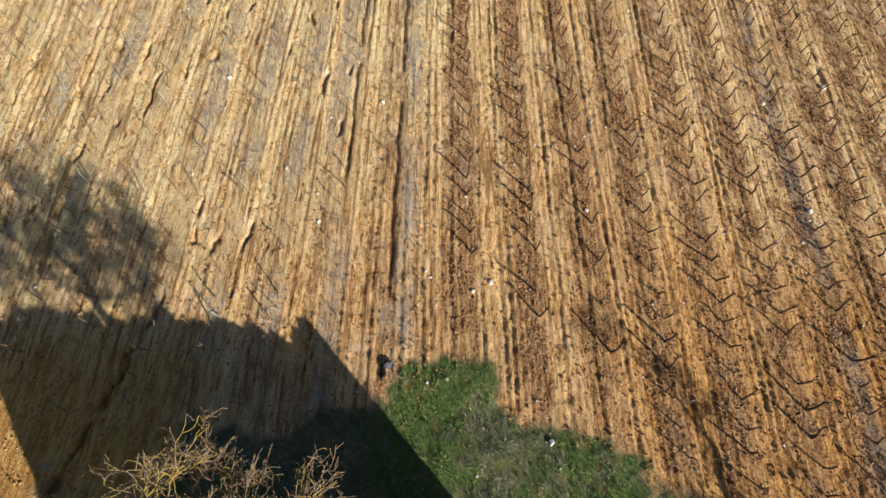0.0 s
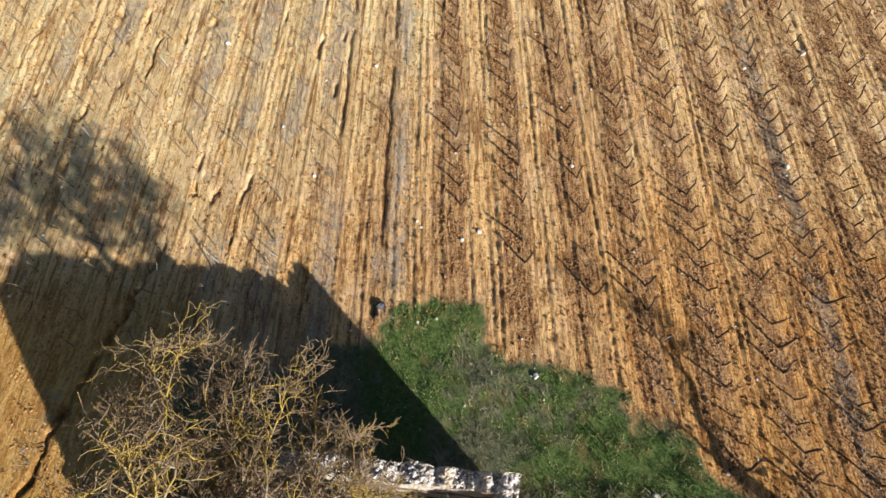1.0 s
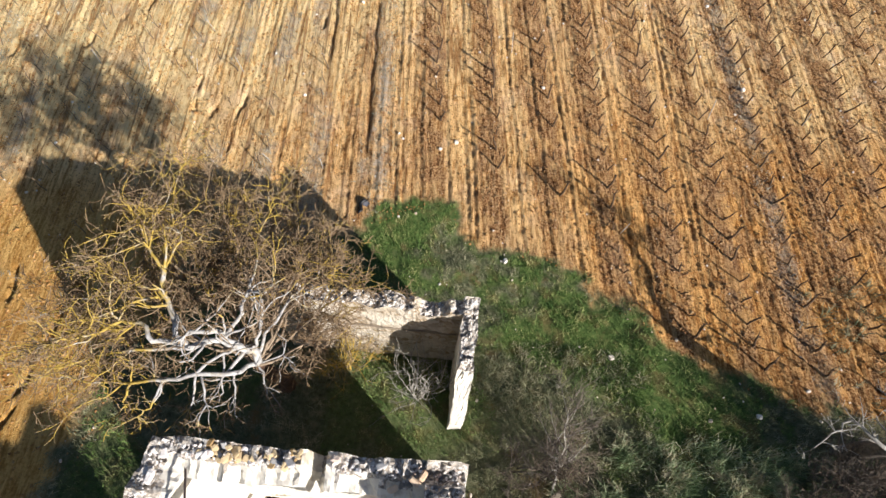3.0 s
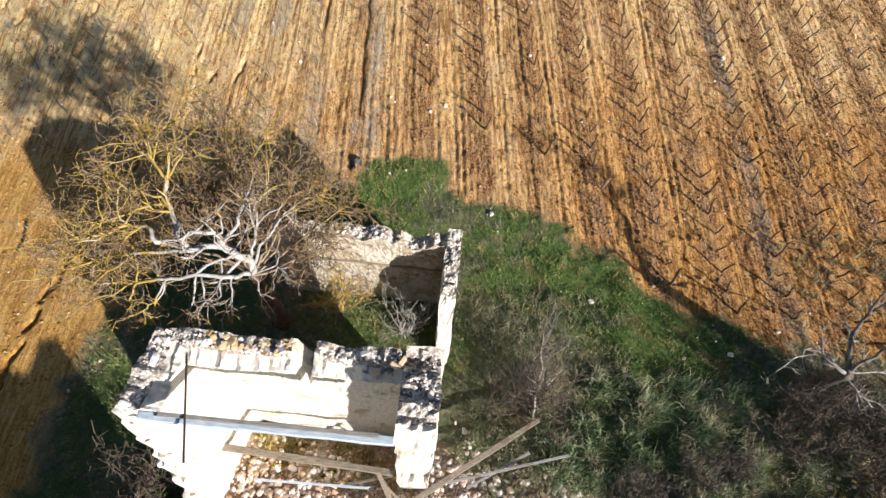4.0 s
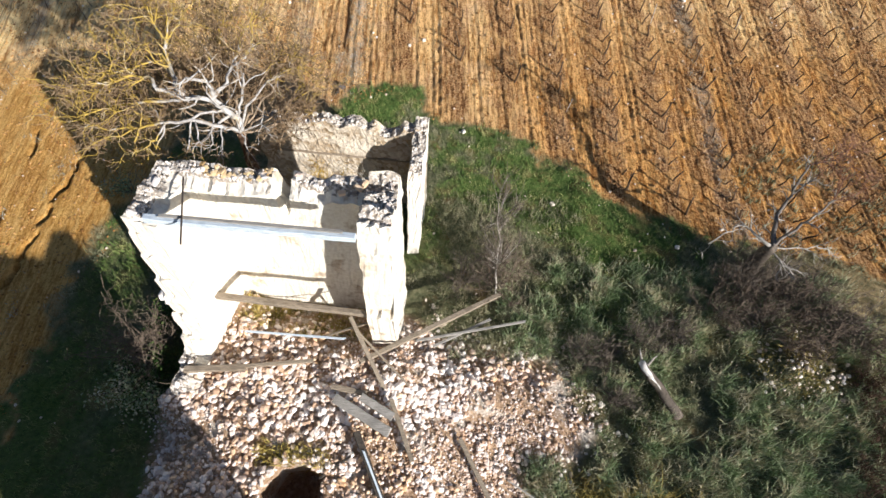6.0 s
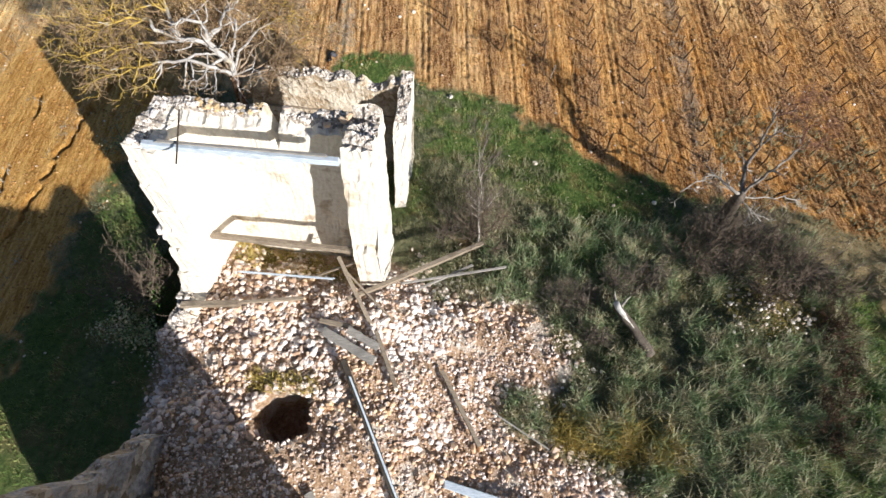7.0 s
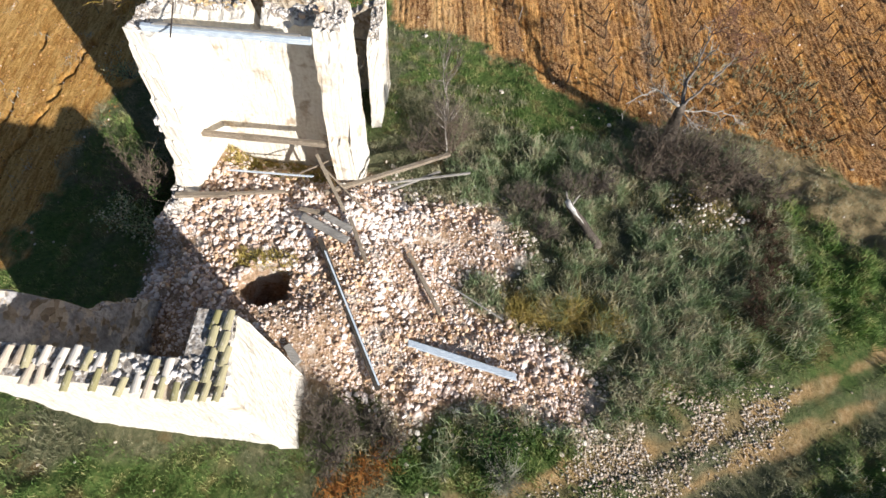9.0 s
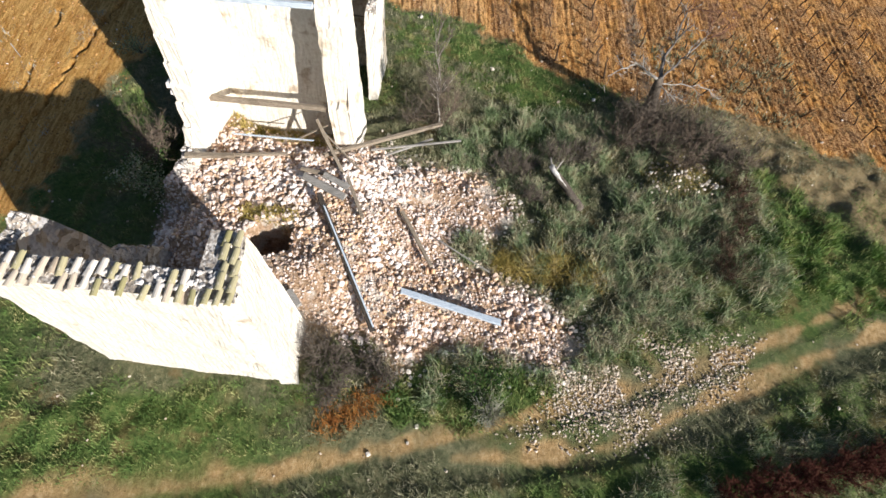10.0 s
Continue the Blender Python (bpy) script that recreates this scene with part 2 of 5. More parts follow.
M_HAZETWIG = bark_material("reddish_twig_bark", (0.14, 0.07, 0.045), (0.34, 0.19, 0.13))
# bramble stems, and the big tree's trunk darkened as if in shade
M_BRAMBLESHADE = bark_material("bramble_and_shaded_bark", (0.045, 0.027, 0.02), (0.14, 0.085, 0.055))
M_VINEGREY = bark_material("slender_vine_bark", (0.10, 0.07, 0.045), (0.26, 0.19, 0.12))
M_THICKET = bark_material("thicket_bark", (0.085, 0.064, 0.048), (0.235, 0.185, 0.14))
M_REDTWIG = bark_material("red_twig_bark", (0.05, 0.018, 0.013), (0.15, 0.05, 0.032))
M_WOOD = wood_material("weathered_wood", (0.11, 0.085, 0.06), (0.38, 0.32, 0.245))
M_GREYWOOD = wood_material("grey_wood", (0.15, 0.14, 0.125), (0.43, 0.41, 0.375))
M_DARKWOOD = wood_material("charred_wood", (0.02, 0.018, 0.017), (0.09, 0.075, 0.06))
M_WHITEWOOD = wood_material("limewashed_wood", (0.30, 0.38, 0.47), (0.66, 0.73, 0.79))
M_STAKE = wood_material("stake_wood", (0.30, 0.28, 0.25), (0.58, 0.55, 0.50))
M_GRASS = leaf_material("green_grass", [(0.0, (0.06, 0.125, 0.03)), (0.5, (0.17, 0.26, 0.07)), (1.0, (0.46, 0.42, 0.19))])
M_LUSH = leaf_material("lush_grass", [(0.0, (0.08, 0.155, 0.04)), (0.5, (0.21, 0.32, 0.085)), (1.0, (0.50, 0.48, 0.21))])
M_DRYGRASS = leaf_material("dry_grass", [(0.0, (0.095, 0.112, 0.058)), (0.5, (0.245, 0.25, 0.14)), (1.0, (0.50, 0.46, 0.30))])
M_TUSSOCK = leaf_material("tussock", [(0.0, (0.09, 0.15, 0.06)), (0.3, (0.22, 0.29, 0.14)), (0.52, (0.40, 0.45, 0.27)), (0.72, (0.33, 0.28, 0.16)), (1.0, (0.66, 0.62, 0.46))])
M_PAMPAS = leaf_material("pampas", [(0.0, (0.24, 0.24, 0.18)), (0.5, (0.40, 0.39, 0.31)), (1.0, (0.58, 0.56, 0.48))])
M_MOSS = leaf_material("yellow_moss", [(0.0, (0.14, 0.12, 0.03)), (0.5, (0.38, 0.30, 0.08)), (1.0, (0.56, 0.44, 0.18))])
M_WEED = leaf_material("dead_weed", [(0.0, (0.16, 0.14, 0.09)), (0.5, (0.34, 0.31, 0.23)), (1.0, (0.50, 0.47, 0.38))])
M_RUST = leaf_material("rusty_weed", [(0.0, (0.20, 0.075, 0.022)), (0.5, (0.42, 0.18, 0.045)), (1.0, (0.56, 0.31, 0.09))])
M_IVY = leaf_material("ivy_leaf", [(0.0, (0.02, 0.05, 0.012)), (0.6, (0.06, 0.11, 0.025)), (1.0, (0.16, 0.17, 0.05))])


def plain(name, colour, rough, metal=0.0):
    m = Mat(name, rough, 0.4)
    m.b.inputs["Metallic"].default_value = metal
    n = m.noise(8, 4, 0.6)
    return m.done(m.mix(n, colour, tuple(0.6 * v for v in colour)), n, 0.2, 0.01)


M_RAG = plain("black_plastic", (0.012, 0.012, 0.014), 0.45)
M_GREYRAG = plain("grey_plastic", (0.16, 0.16, 0.18), 0.6)
M_STEEL = plain("rusty_steel", (0.16, 0.12, 0.10), 0.6, 0.6)


# ---- mesh helpers ----
rng = np.random.default_rng(11)


def mesh_from(name, verts, faces, mat, smooth=False):
    me = bpy.data.meshes.new(name)
    me.from_pydata([tuple(v) for v in verts], [], [tuple(f) for f in faces])
    me.materials.append(mat)
    if smooth:
        me.polygons.foreach_set("use_smooth", np.ones(len(me.polygons), bool))
    me.update()
    return me


def fast_mesh(name, verts, faces, mat, smooth=False):
    """verts: n x 3, faces: m x k, all of one size."""
    verts, faces = np.asarray(verts, np.float32), np.asarray(faces, np.int32)
    me = bpy.data.meshes.new(name)
    me.vertices.add(len(verts))
    me.vertices.foreach_set("co", verts.ravel())
    m, k = faces.shape
    me.loops.add(m * k)
    me.loops.foreach_set("vertex_index", faces.ravel())
    me.polygons.add(m)
    me.polygons.foreach_set("loop_start", np.arange(0, m * k, k, dtype=np.int32))
    me.materials.append(mat)
    me.polygons.foreach_set("use_smooth", np.full(m, smooth))
    me.update(calc_edges=True)
    me.validate()
    return me


def child(name, me, parent, label=""):
    ob = new(name, me)
    ob.parent = parent
    if label:
        ob["label"] = label
    return ob


def thing(name, label, category, at=(0, 0, 0), group="", kind=""):
    ob = new(name)
    ob.location = at
    return tagged(ob, label, category, group, kind)


LATTICES = {}


def lattice(seed):
    if seed not in LATTICES:
        LATTICES[seed] = np.random.default_rng(seed).random((256, 256))
    return LATTICES[seed]


def vnoise(x, y, size, seed=0):
    """Smooth value noise from 0 to 1 on arrays."""
    g = lattice(seed)
    u, v = np.asarray(x) / size, np.asarray(y) / size
    i, j = np.floor(u).astype(int), np.floor(v).astype(int)
    a, b = u - i, v - j
    a, b = a * a * (3 - 2 * a), b * b * (3 - 2 * b)
    p, q, r, s = g[i % 256, j % 256], g[(i + 1) % 256, j % 256], g[i % 256, (j + 1) % 256], g[(i + 1) % 256, (j + 1) % 256]
    return (p * (1 - a) + q * a) * (1 - b) + (r * (1 - a) + s * a) * b


def fbm(x, y, size, seed=0, octaves=3):
    return sum(vnoise(x, y, size / 2**k, seed + k) * 0.5**k for k in range(octaves)) / (2 - 0.5 ** (octaves - 1))


def step(v, lo, hi):
    t = np.clip((np.asarray(v, float) - lo) / (hi - lo), 0, 1)
    return t * t * (3 - 2 * t)


def inside(poly, x, y):
    """The signed distance to a polygon's outline, positive inside."""
    x, y = np.asarray(x, float), np.asarray(y, float)
    d, hit = np.full(x.shape, 1e9), np.zeros(x.shape, bool)
    for (ax, ay), (bx, by) in zip(poly, poly[1:] + poly[:1]):
        ex, ey = bx - ax, by - ay
        t = np.clip(((x - ax) * ex + (y - ay) * ey) / (ex * ex + ey * ey), 0, 1)
        d = np.minimum(d, np.hypot(x - ax - t * ex, y - ay - t * ey))
        if ey:
            hit ^= ((ay > y) != (by > y)) & (x < (y - ay) / ey * ex + ax)
    return np.where(hit, d, -d)


def along(points, x, y):
    """The distance to a polyline."""
    d = np.full(np.shape(x), 1e9)
    for (ax, ay), (bx, by) in zip(points, points[1:]):
        ex, ey = bx - ax, by - ay
        t = np.clip(((x - ax) * ex + (y - ay) * ey) / (ex * ex + ey * ey), 0, 1)
        d = np.minimum(d, np.hypot(x - ax - t * ex, y - ay - t * ey))
    return d


# ---- the lie of the land ----
YARD = [(-9.0, 2.6), (-5.5, 3.2), (-1.8, 4.6), (0.1, 6.0), (2.6, 6.4), (3.4, 4.6), (5, 4.2), (7.5, 3.8), (9.9, 1.9), (12.1, 0.6), (13.6, -0.7), (16.3, -1.8),
        (19.4, -2.2), (23.1, -3.0), (26.3, -4.0), (29.0, -5.3), (33, -7.4), (70, -24), (90, -400), (-90, -400), (-40, -21), (-14, -17.5), (-11.2, -13), (-11.0, -9), (-10.5, -5.2), (-10.3, -3.5)]
HEAP = [(-4, -6.6), (3, -7.2), (5.5, -8.1), (9.6, -8.9), (10.9, -11.0), (9.8, -12.2), (7.7, -12.4), (8.0, -13.8), (9.6, -14.1), (11.2, -14.8), (13.0, -16.2), (13.5, -17.2), (12.6, -18.4), (11.0, -18.2), (9.9, -18.1), (9.1, -17.6), (7.6, -17.9), (6.9, -18.5), (5.9, -18.6), (4.9, -17.7),
        (2.4, -17.6), (2.0, -19.0), (-4.0, -18.6), (-5.2, -14.5), (-5.4, -11.4), (-4.6, -10.0)]
TRACK = [(-40, -31), (-12, -25.6), (-1.6, -23.6), (4.2, -22.3), (8.5, -21.0), (12.9, -19.6), (15.6, -18.9), (20.6, -16.9), (27.8, -13.6), (60, -2)]
TRACK_SOUTH = [(8.4, -21.9), (11.8, -21.6), (15.0, -20.9), (17.4, -19.7), (20.0, -18.5), (24.2, -16.7), (27.6, -15.4), (60, -4)]
BANK = [(5.0, -23.2), (9.3, -22.6), (12.7, -22.0), (16.1, -21.2), (18.5, -20.3), (21.2, -19.0), (27.3, -16.5), (60, -4.8), (60, -60), (0, -60), (0, -24.6)]
GREEN_PATCH = [(5.4, -19.9), (6.4, -19.0), (7.4, -18.4), (9.2, -17.9), (10.3, -18.5), (12.4, -18.8), (12.4, -19.5), (10.8, -20.3), (8.7, -21.0), (6.2, -20.9)]
HOLE = [(-0.95, -14.1), (-0.5, -13.35), (0.4, -13.15), (1.0, -13.5), (1.05, -14.5), (0.3, -14.9), (-0.6, -14.8)]
ROW_AT = [-34.8, -32.2, -29.7, -27.2, -24.7, -22.2, -19.7, -17.2, -14.7, -12.2, -9.7, -7.2, -4.65, -2.05, 1.59, 4.67, 7.64, 10.3, 13.2, 16.0, 18.8, 21.6, 24.5, 27.4, 30.3, 33.2, 36.1, 39.0]


def row_slope(x0):
    return np.interp(x0, [-35, -24, -16, -10, 8, 14, 40], [-0.30, -0.22, -0.10, -0.07, -0.07, -0.01, 0.03])


def across(x, y):
    """Where the vine row through a place meets y = 10."""
    x0 = np.array(x, float)
    for _ in range(4):
        x0 = x - row_slope(x0) * (y - 10)
    return x0


def row_distance(x, y):
    x0 = across(x, y)
    rows = np.array(ROW_AT)
    k = np.clip(np.searchsorted(rows, x0), 1, len(rows) - 1)
    return np.minimum(np.abs(x0 - rows[k - 1]), np.abs(rows[k] - x0)), x0


def heap(x, y):
    d = inside(HEAP, x, y)
    tall = np.interp(x, [-5, 3, 5.5, 8.5, 11, 13], [1.35, 1.45, 0.85, 0.35, 0.16, 0.08])
    held = step(x, -1.5, -3.2) * step(y, -12.6, -11.4)
    h = tall * step(d + 0.5 * (fbm(x, y, 1.6, 40) - 0.5), -0.3, 2.6 - 2.0 * held)
    h += step(d, -0.2, 1.0) * (fbm(x, y, 1.1, 44) - 0.5) * (0.45 - 0.3 * step(x, 8, 12))
    pit = inside(HOLE, x, y)
    return h - 2.6 * step(pit, -0.06, 0.16) * step(d, 0, 1)


def base_height(x, y):
    x, y = np.asarray(x, float), np.asarray(y, float)
    z = 0.046 * np.clip(y - 4, 0, 60) + 0.3 * (fbm(x, y, 18, 3) - 0.5)
    z = z - 0.06 * np.clip(-y - 12, 0, 12) * step(x, 1, 14) - 0.02 * np.clip(-y - 19, 0, 20)
    z = z + 0.5 * np.exp(-(((x - 19.2) / 2.0) ** 2 + ((y + 8.2) / 1.7) ** 2))
    z = z + 0.14 * step(inside(BANK, x, y) + 0.4 * (fbm(x, y, 0.9, 46) - 0.5), 0.0, 0.35)
    return z + heap(x, y)


def ground_height(x, y):
    x, y = np.asarray(x, float), np.asarray(y, float)
    z = base_height(x, y)
    field = step(inside(YARD, x, y), 0.5, -0.5)
    d, x0 = row_distance(x, y)
    till = 0.3 + 0.7 * step(d, 0.25, 0.6)
    till = till * (1 - 0.7 * step(x, -8, -11) * step(y, 8, 3))
    w = x0 + 0.14 * (vnoise(x, y, 3.5, 60) - 0.5) + 0.05 * (vnoise(x, y, 0.8, 69) - 0.5)
    ridge = np.cos(w * 2 * np.pi / 0.45) * 0.045 * vnoise(x * 1.2, y * 0.16, 0.9, 61) ** 1.2 + np.cos(w * 2 * np.pi / 0.33 + 2.0) * 0.038 * vnoise(x, y * 0.12, 0.8, 59) + np.cos(w * 2 * np.pi / 1.27 + 1.0) * 0.02
    crumb = (0.07 - 0.015 * step(x, -6, -10)) * (vnoise(x, y, 0.21, 62) - 0.5) + 0.05 * (vnoise(x, y, 0.6, 63) - 0.5)
    cleft = step(np.abs(d - 0.62 + 0.5 * (vnoise(x, y, 0.9, 53) - 0.5)), 0.13, 0.05) * step(vnoise(x, y * 0.6, 0.55, 54), 0.66, 0.74) * step(x0, -2, -6) * step(vnoise(x, y, 5, 55), 0.3, 0.6) * step(y, 9, 12)
    trench = step(np.abs(x + 13.55 - 0.05 * (y + 4) - 0.9 * step(y, -1, 8) + 0.4 * (vnoise(x, y, 0.5, 65) - 0.5)), 0.15, 0.06) * step(vnoise(x, y, 0.6, 66), 0.22, 0.3) * step(y, 9, 7)
    trench = np.maximum(trench, step(np.abs(x0 + 17.0 + 0.5 * (vnoise(x, y, 0.7, 67) - 0.5)), 0.18, 0.08) * step(vnoise(x, y, 0.8, 68), 0.5, 0.6) * step(y, 6, 2))
    trench = np.maximum(trench, 0.75 * cleft)
    for line, first in ((-2.15, 9), (-4.75, 15)):
        trench = np.maximum(trench, 0.4 * step(np.abs(x0 - line + 0.22 * (vnoise(x, y, 0.9, 51) - 0.5)), 0.17, 0.05) * step(vnoise(x, y * 0.5, 1.1, 52), 0.18, 0.5) * step(y, first - 2, first + 2))
    trench = np.maximum(trench, 0.2 * step(np.abs(x0 - 18.5 + 0.7 * (vnoise(x, y, 1.5, 58) - 0.5)), 0.6, 0.1) * step(vnoise(x, y, 2.5, 57), 0.15, 0.5))
    z = z + field * (till * ridge + 0.03 * (1 - till) + crumb * till - 0.40 * trench)
    yard = 1 - field
    near = step(np.minimum(along(TRACK, x, y), along(TRACK_SOUTH, x, y)), 1.0, 0.3)
    flat = step(np.minimum(along(TRACK, x, y), along(TRACK_SOUTH, x, y)), 1.9, 1.0)
    z = z + yard * (1 - flat) * (0.30 * (fbm(x, y, 1.4, 64) - 0.5)) * step(np.abs(x) + np.abs(y), 60, 40)
    lumpy = step(x, 6.5, 8.5) * step(y, -4, -6) + step(x, 3, 0) * step(y, -20, -21.5) * step(y, -36, -28)
    z = z + yard * (1 - flat) * lumpy * step(inside(HEAP, x, y), 0.0, -0.6) * 0.55 * (fbm(x, y, 0.9, 112, 2) - 0.5)
    return z - yard * near * 0.10


def ground():
    far = np.array([3, 8, 18, 40, 90, 200, 450, 1000, 2200])
    xs = np.concatenate([-31 - far[::-1], np.arange(-31, 36, 0.088), 36 + far])
    ys = np.concatenate([-27 - far[::-1], np.arange(-27, 43, 0.14), 43 + far])
    X, Y = np.meshgrid(xs, ys)
    Z = ground_height(X, Y)
    w, h = len(xs), len(ys)
    i = np.arange(w * h).reshape(h, w)
    f = np.stack([i[:-1, :-1], i[:-1, 1:], i[1:, 1:], i[1:, :-1]], -1).reshape(-1, 4)
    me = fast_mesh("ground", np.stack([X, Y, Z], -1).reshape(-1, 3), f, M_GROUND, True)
    rag = fbm(X, Y, 1.5, 70) - 0.5
    frill = fbm(X, Y, 0.5, 83) - 0.5
    yd = inside(YARD, X, Y) + 2.2 * rag + 0.9 * frill
    yard = step(yd, -0.35, 0.35)
    d, x0 = row_distance(X, Y)
    rows = np.array(ROW_AT)
    foot = step(np.abs(x0 - rows[np.argmin(np.abs(x0.ravel()[:, None] - 0.42 - rows[None]), axis=1)].reshape(x0.shape) - 0.42), 0.36, 0.12) * step(fbm(X, Y, 0.7, 88), 0.42, 0.58) * step(x0, 6, 11)
    gold = step(X, -8, -11) * step(Y, 8, 3)
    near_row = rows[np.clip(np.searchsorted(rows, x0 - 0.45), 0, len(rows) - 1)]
    # Litter tone reaches west of each row, darkening the strip the vines shade as well.
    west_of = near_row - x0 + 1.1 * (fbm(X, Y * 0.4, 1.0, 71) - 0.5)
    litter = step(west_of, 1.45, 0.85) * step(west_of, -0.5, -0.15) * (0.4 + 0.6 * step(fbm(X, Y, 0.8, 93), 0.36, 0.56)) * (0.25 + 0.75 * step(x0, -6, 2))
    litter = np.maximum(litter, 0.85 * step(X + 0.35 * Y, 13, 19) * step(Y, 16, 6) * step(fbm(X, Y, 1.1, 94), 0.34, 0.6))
    strip = step(d + 0.5 * (fbm(X, Y * 0.4, 1.0, 71) - 0.5), 0.62, 0.30) * step(fbm(X, Y, 4, 72), 0.5, 0.7) * 0.55 * (1 - 0.8 * step(x0, -1, 3))
    strip = np.maximum(strip, step(np.abs(x0 + 1.45 + 0.5 * rag + 0.5 * frill), 0.52, 0.2) * 0.9 * step(fbm(X, Y * 0.5, 1.4, 75), 0.36, 0.6))
    strip = np.maximum(strip, step(np.abs(x0 + 5.6 + 0.3 * rag), 0.6, 0.3) * 0.6 * step(Y, 14, 20))
    strip = np.maximum(strip, step(np.abs(x0 - 18.6 + 1.2 * rag), 0.7, 0.1) * 0.5 * step(fbm(X, Y, 1.6, 79), 0.35, 0.6))
    # Sun glare and haze over the north-west, painted as paler soil.
    north_west_glare = step(-X * 0.55 + Y * 0.5, 4, 17)
    east = step(X + 0.2 * Y, 11, 21) * step(Y, 2, 9)
    deep = np.clip(0.8 * step(X, 4, 13) * step(Y, 20, 5) + 0.9 * step(X, 15, 21) * step(Y, 14, 6) + 0.25 * step(X, -3, 3) * step(X, 20, 8) + 0.5 * (fbm(X, Y * 0.3, 2.5, 78) - 0.5), 0, 1)
    pale = np.clip(-0.8 * gold + 1.05 * north_west_glare + 0.15 * east + 0.7 * (fbm(X, Y * 0.3, 3, 73) - 0.40), 0, 1)
    dens = fbm(X, Y, 3.2, 74)
    band = step(inside([(-2.5, 4.4), (0, 6.4), (3, 7), (4, 4.2), (8, 4), (14, 1), (20, -1.5), (17, -5), (11, -3.6), (7.5, -1.5), (4.2, -0.6), (-1, 0.5)], X, Y) + 2 * rag, -0.4, 0.8)
    right = step(inside([(22.6, -6), (25, -8.2), (28.7, -11.5), (40, -15), (30, -15), (22, -16), (21.5, -12)], X, Y) + 2 * rag, -0.5, 1.0)
    south = step(Y + 2 * rag, -19.5, -21.0) * step(X, 4, -2)
    beyond = step(inside([(9, -23.2), (15, -21.8), (21, -19.4), (28, -16.5), (60, -6), (60, -40), (5, -40)], X, Y) + 1.5 * rag, -0.3, 0.8)
    green = yard * np.clip(0.8 * beyond + band * step(dens + 0.5 * frill, 0.34, 0.56) + right * 0.9 + 0.75 * south * step(dens, 0.36, 0.6) + 0.8 * yard * step(X, -7, -9) * step(Y, -8, -11) + 0.55 * step(dens, 0.48, 0.66) + step(inside(GREEN_PATCH, X, Y) + rag, -0.3, 0.4), 0, 1)
    hp = step(inside(HEAP, X, Y) + 1.4 * rag, -0.4, 0.4)
    fan = step(inside([(11, -15), (13, -16.2), (21, -16.2), (20, -18.5), (14, -21.5), (9.5, -21.4), (11, -20.3), (12.6, -19.3), (12.4, -18.5)], X, Y) + 2.2 * rag, -0.6, 1.2) * 0.8
    da, db = along(TRACK, X, Y), along(TRACK_SOUTH, X, Y)
    tr = np.maximum(step(np.minimum(da, db) + 1.0 * rag + 0.4 * frill, 0.42, 0.08) * (0.45 + 0.55 * step(fbm(X, Y, 0.9, 76), 0.3, 0.6)), fan * 0.45 * step(fbm(X, Y, 1.0, 77), 0.45, 0.6))
    tr = tr * step(X, -6, 2) + (1 - step(X, -6, 2)) * step(da + 2 * rag, 1.2, 0.2) * step(dens, 0.35, 0.6)
    bare = yard * step(inside([(20.5, -3), (24, -3), (34, -8), (50, -14), (29, -11.3), (25, -8), (23.3, -5.8)], X, Y) + 1.5 * rag, -0.6, 0.6) * 0.85
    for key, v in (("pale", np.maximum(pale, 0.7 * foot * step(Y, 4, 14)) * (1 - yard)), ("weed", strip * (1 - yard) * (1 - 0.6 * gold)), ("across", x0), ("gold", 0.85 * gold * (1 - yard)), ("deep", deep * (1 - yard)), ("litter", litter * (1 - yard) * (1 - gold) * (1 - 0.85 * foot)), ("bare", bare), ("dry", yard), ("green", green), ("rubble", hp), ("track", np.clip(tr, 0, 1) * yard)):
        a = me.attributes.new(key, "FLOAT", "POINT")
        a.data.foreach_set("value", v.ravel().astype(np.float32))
    return tagged(new("ground", me), "orange tilled vineyard soil, rough grass and a stony farm track", "ground", kind="structure")


ground()


# ---- stones ----
def rock_mesh(name, mat, seed, flat=0.7):
    r = random.Random(seed)
    bm = bmesh.new()
    bmesh.ops.create_cube(bm, size=1)
    for v in bm.verts:
        v.co = Vector([c * r.uniform(0.65, 1.1) for c in v.co])
        v.co.z *= flat
    bmesh.ops.bevel(bm, geom=list(bm.edges), offset=0.16, segments=1, affect="EDGES", profile=0.5)
    for v in bm.verts:
        v.co += Vector([r.uniform(-0.035, 0.035) for _ in range(3)])
    bmesh.ops.triangulate(bm, faces=list(bm.faces))
    me = bpy.data.meshes.new(name)
    bm.to_mesh(me)
    bm.free()
    me.materials.append(mat)
    return me


def rock_data(seed, flat=0.7):
    me = rock_mesh("rock_form", M_STONE, seed, flat)
    v = np.empty(len(me.vertices) * 3)
    me.vertices.foreach_get("co", v)
    f = np.empty(len(me.polygons) * 3, np.int32)
    me.loops.foreach_get("vertex_index", f)
    bpy.data.meshes.remove(me)
    return v.reshape(-1, 3), f.reshape(-1, 3)


ROCKS = [rock_data(s, 0.72) for s in range(8)]


def spin(n):
    """Random rotations as n x 3 x 3."""
    q = rng.normal(size=(n, 4))
    q /= np.linalg.norm(q, axis=1)[:, None]
    w, x, y, z = q.T
    return np.stack([1 - 2 * (y * y + z * z), 2 * (x * y - z * w), 2 * (x * z + y * w), 2 * (x * y + z * w), 1 - 2 * (x * x + z * z), 2 * (y * z - x * w),
                     2 * (x * z - y * w), 2 * (y * z + x * w), 1 - 2 * (x * x + y * y)], -1).reshape(n, 3, 3)


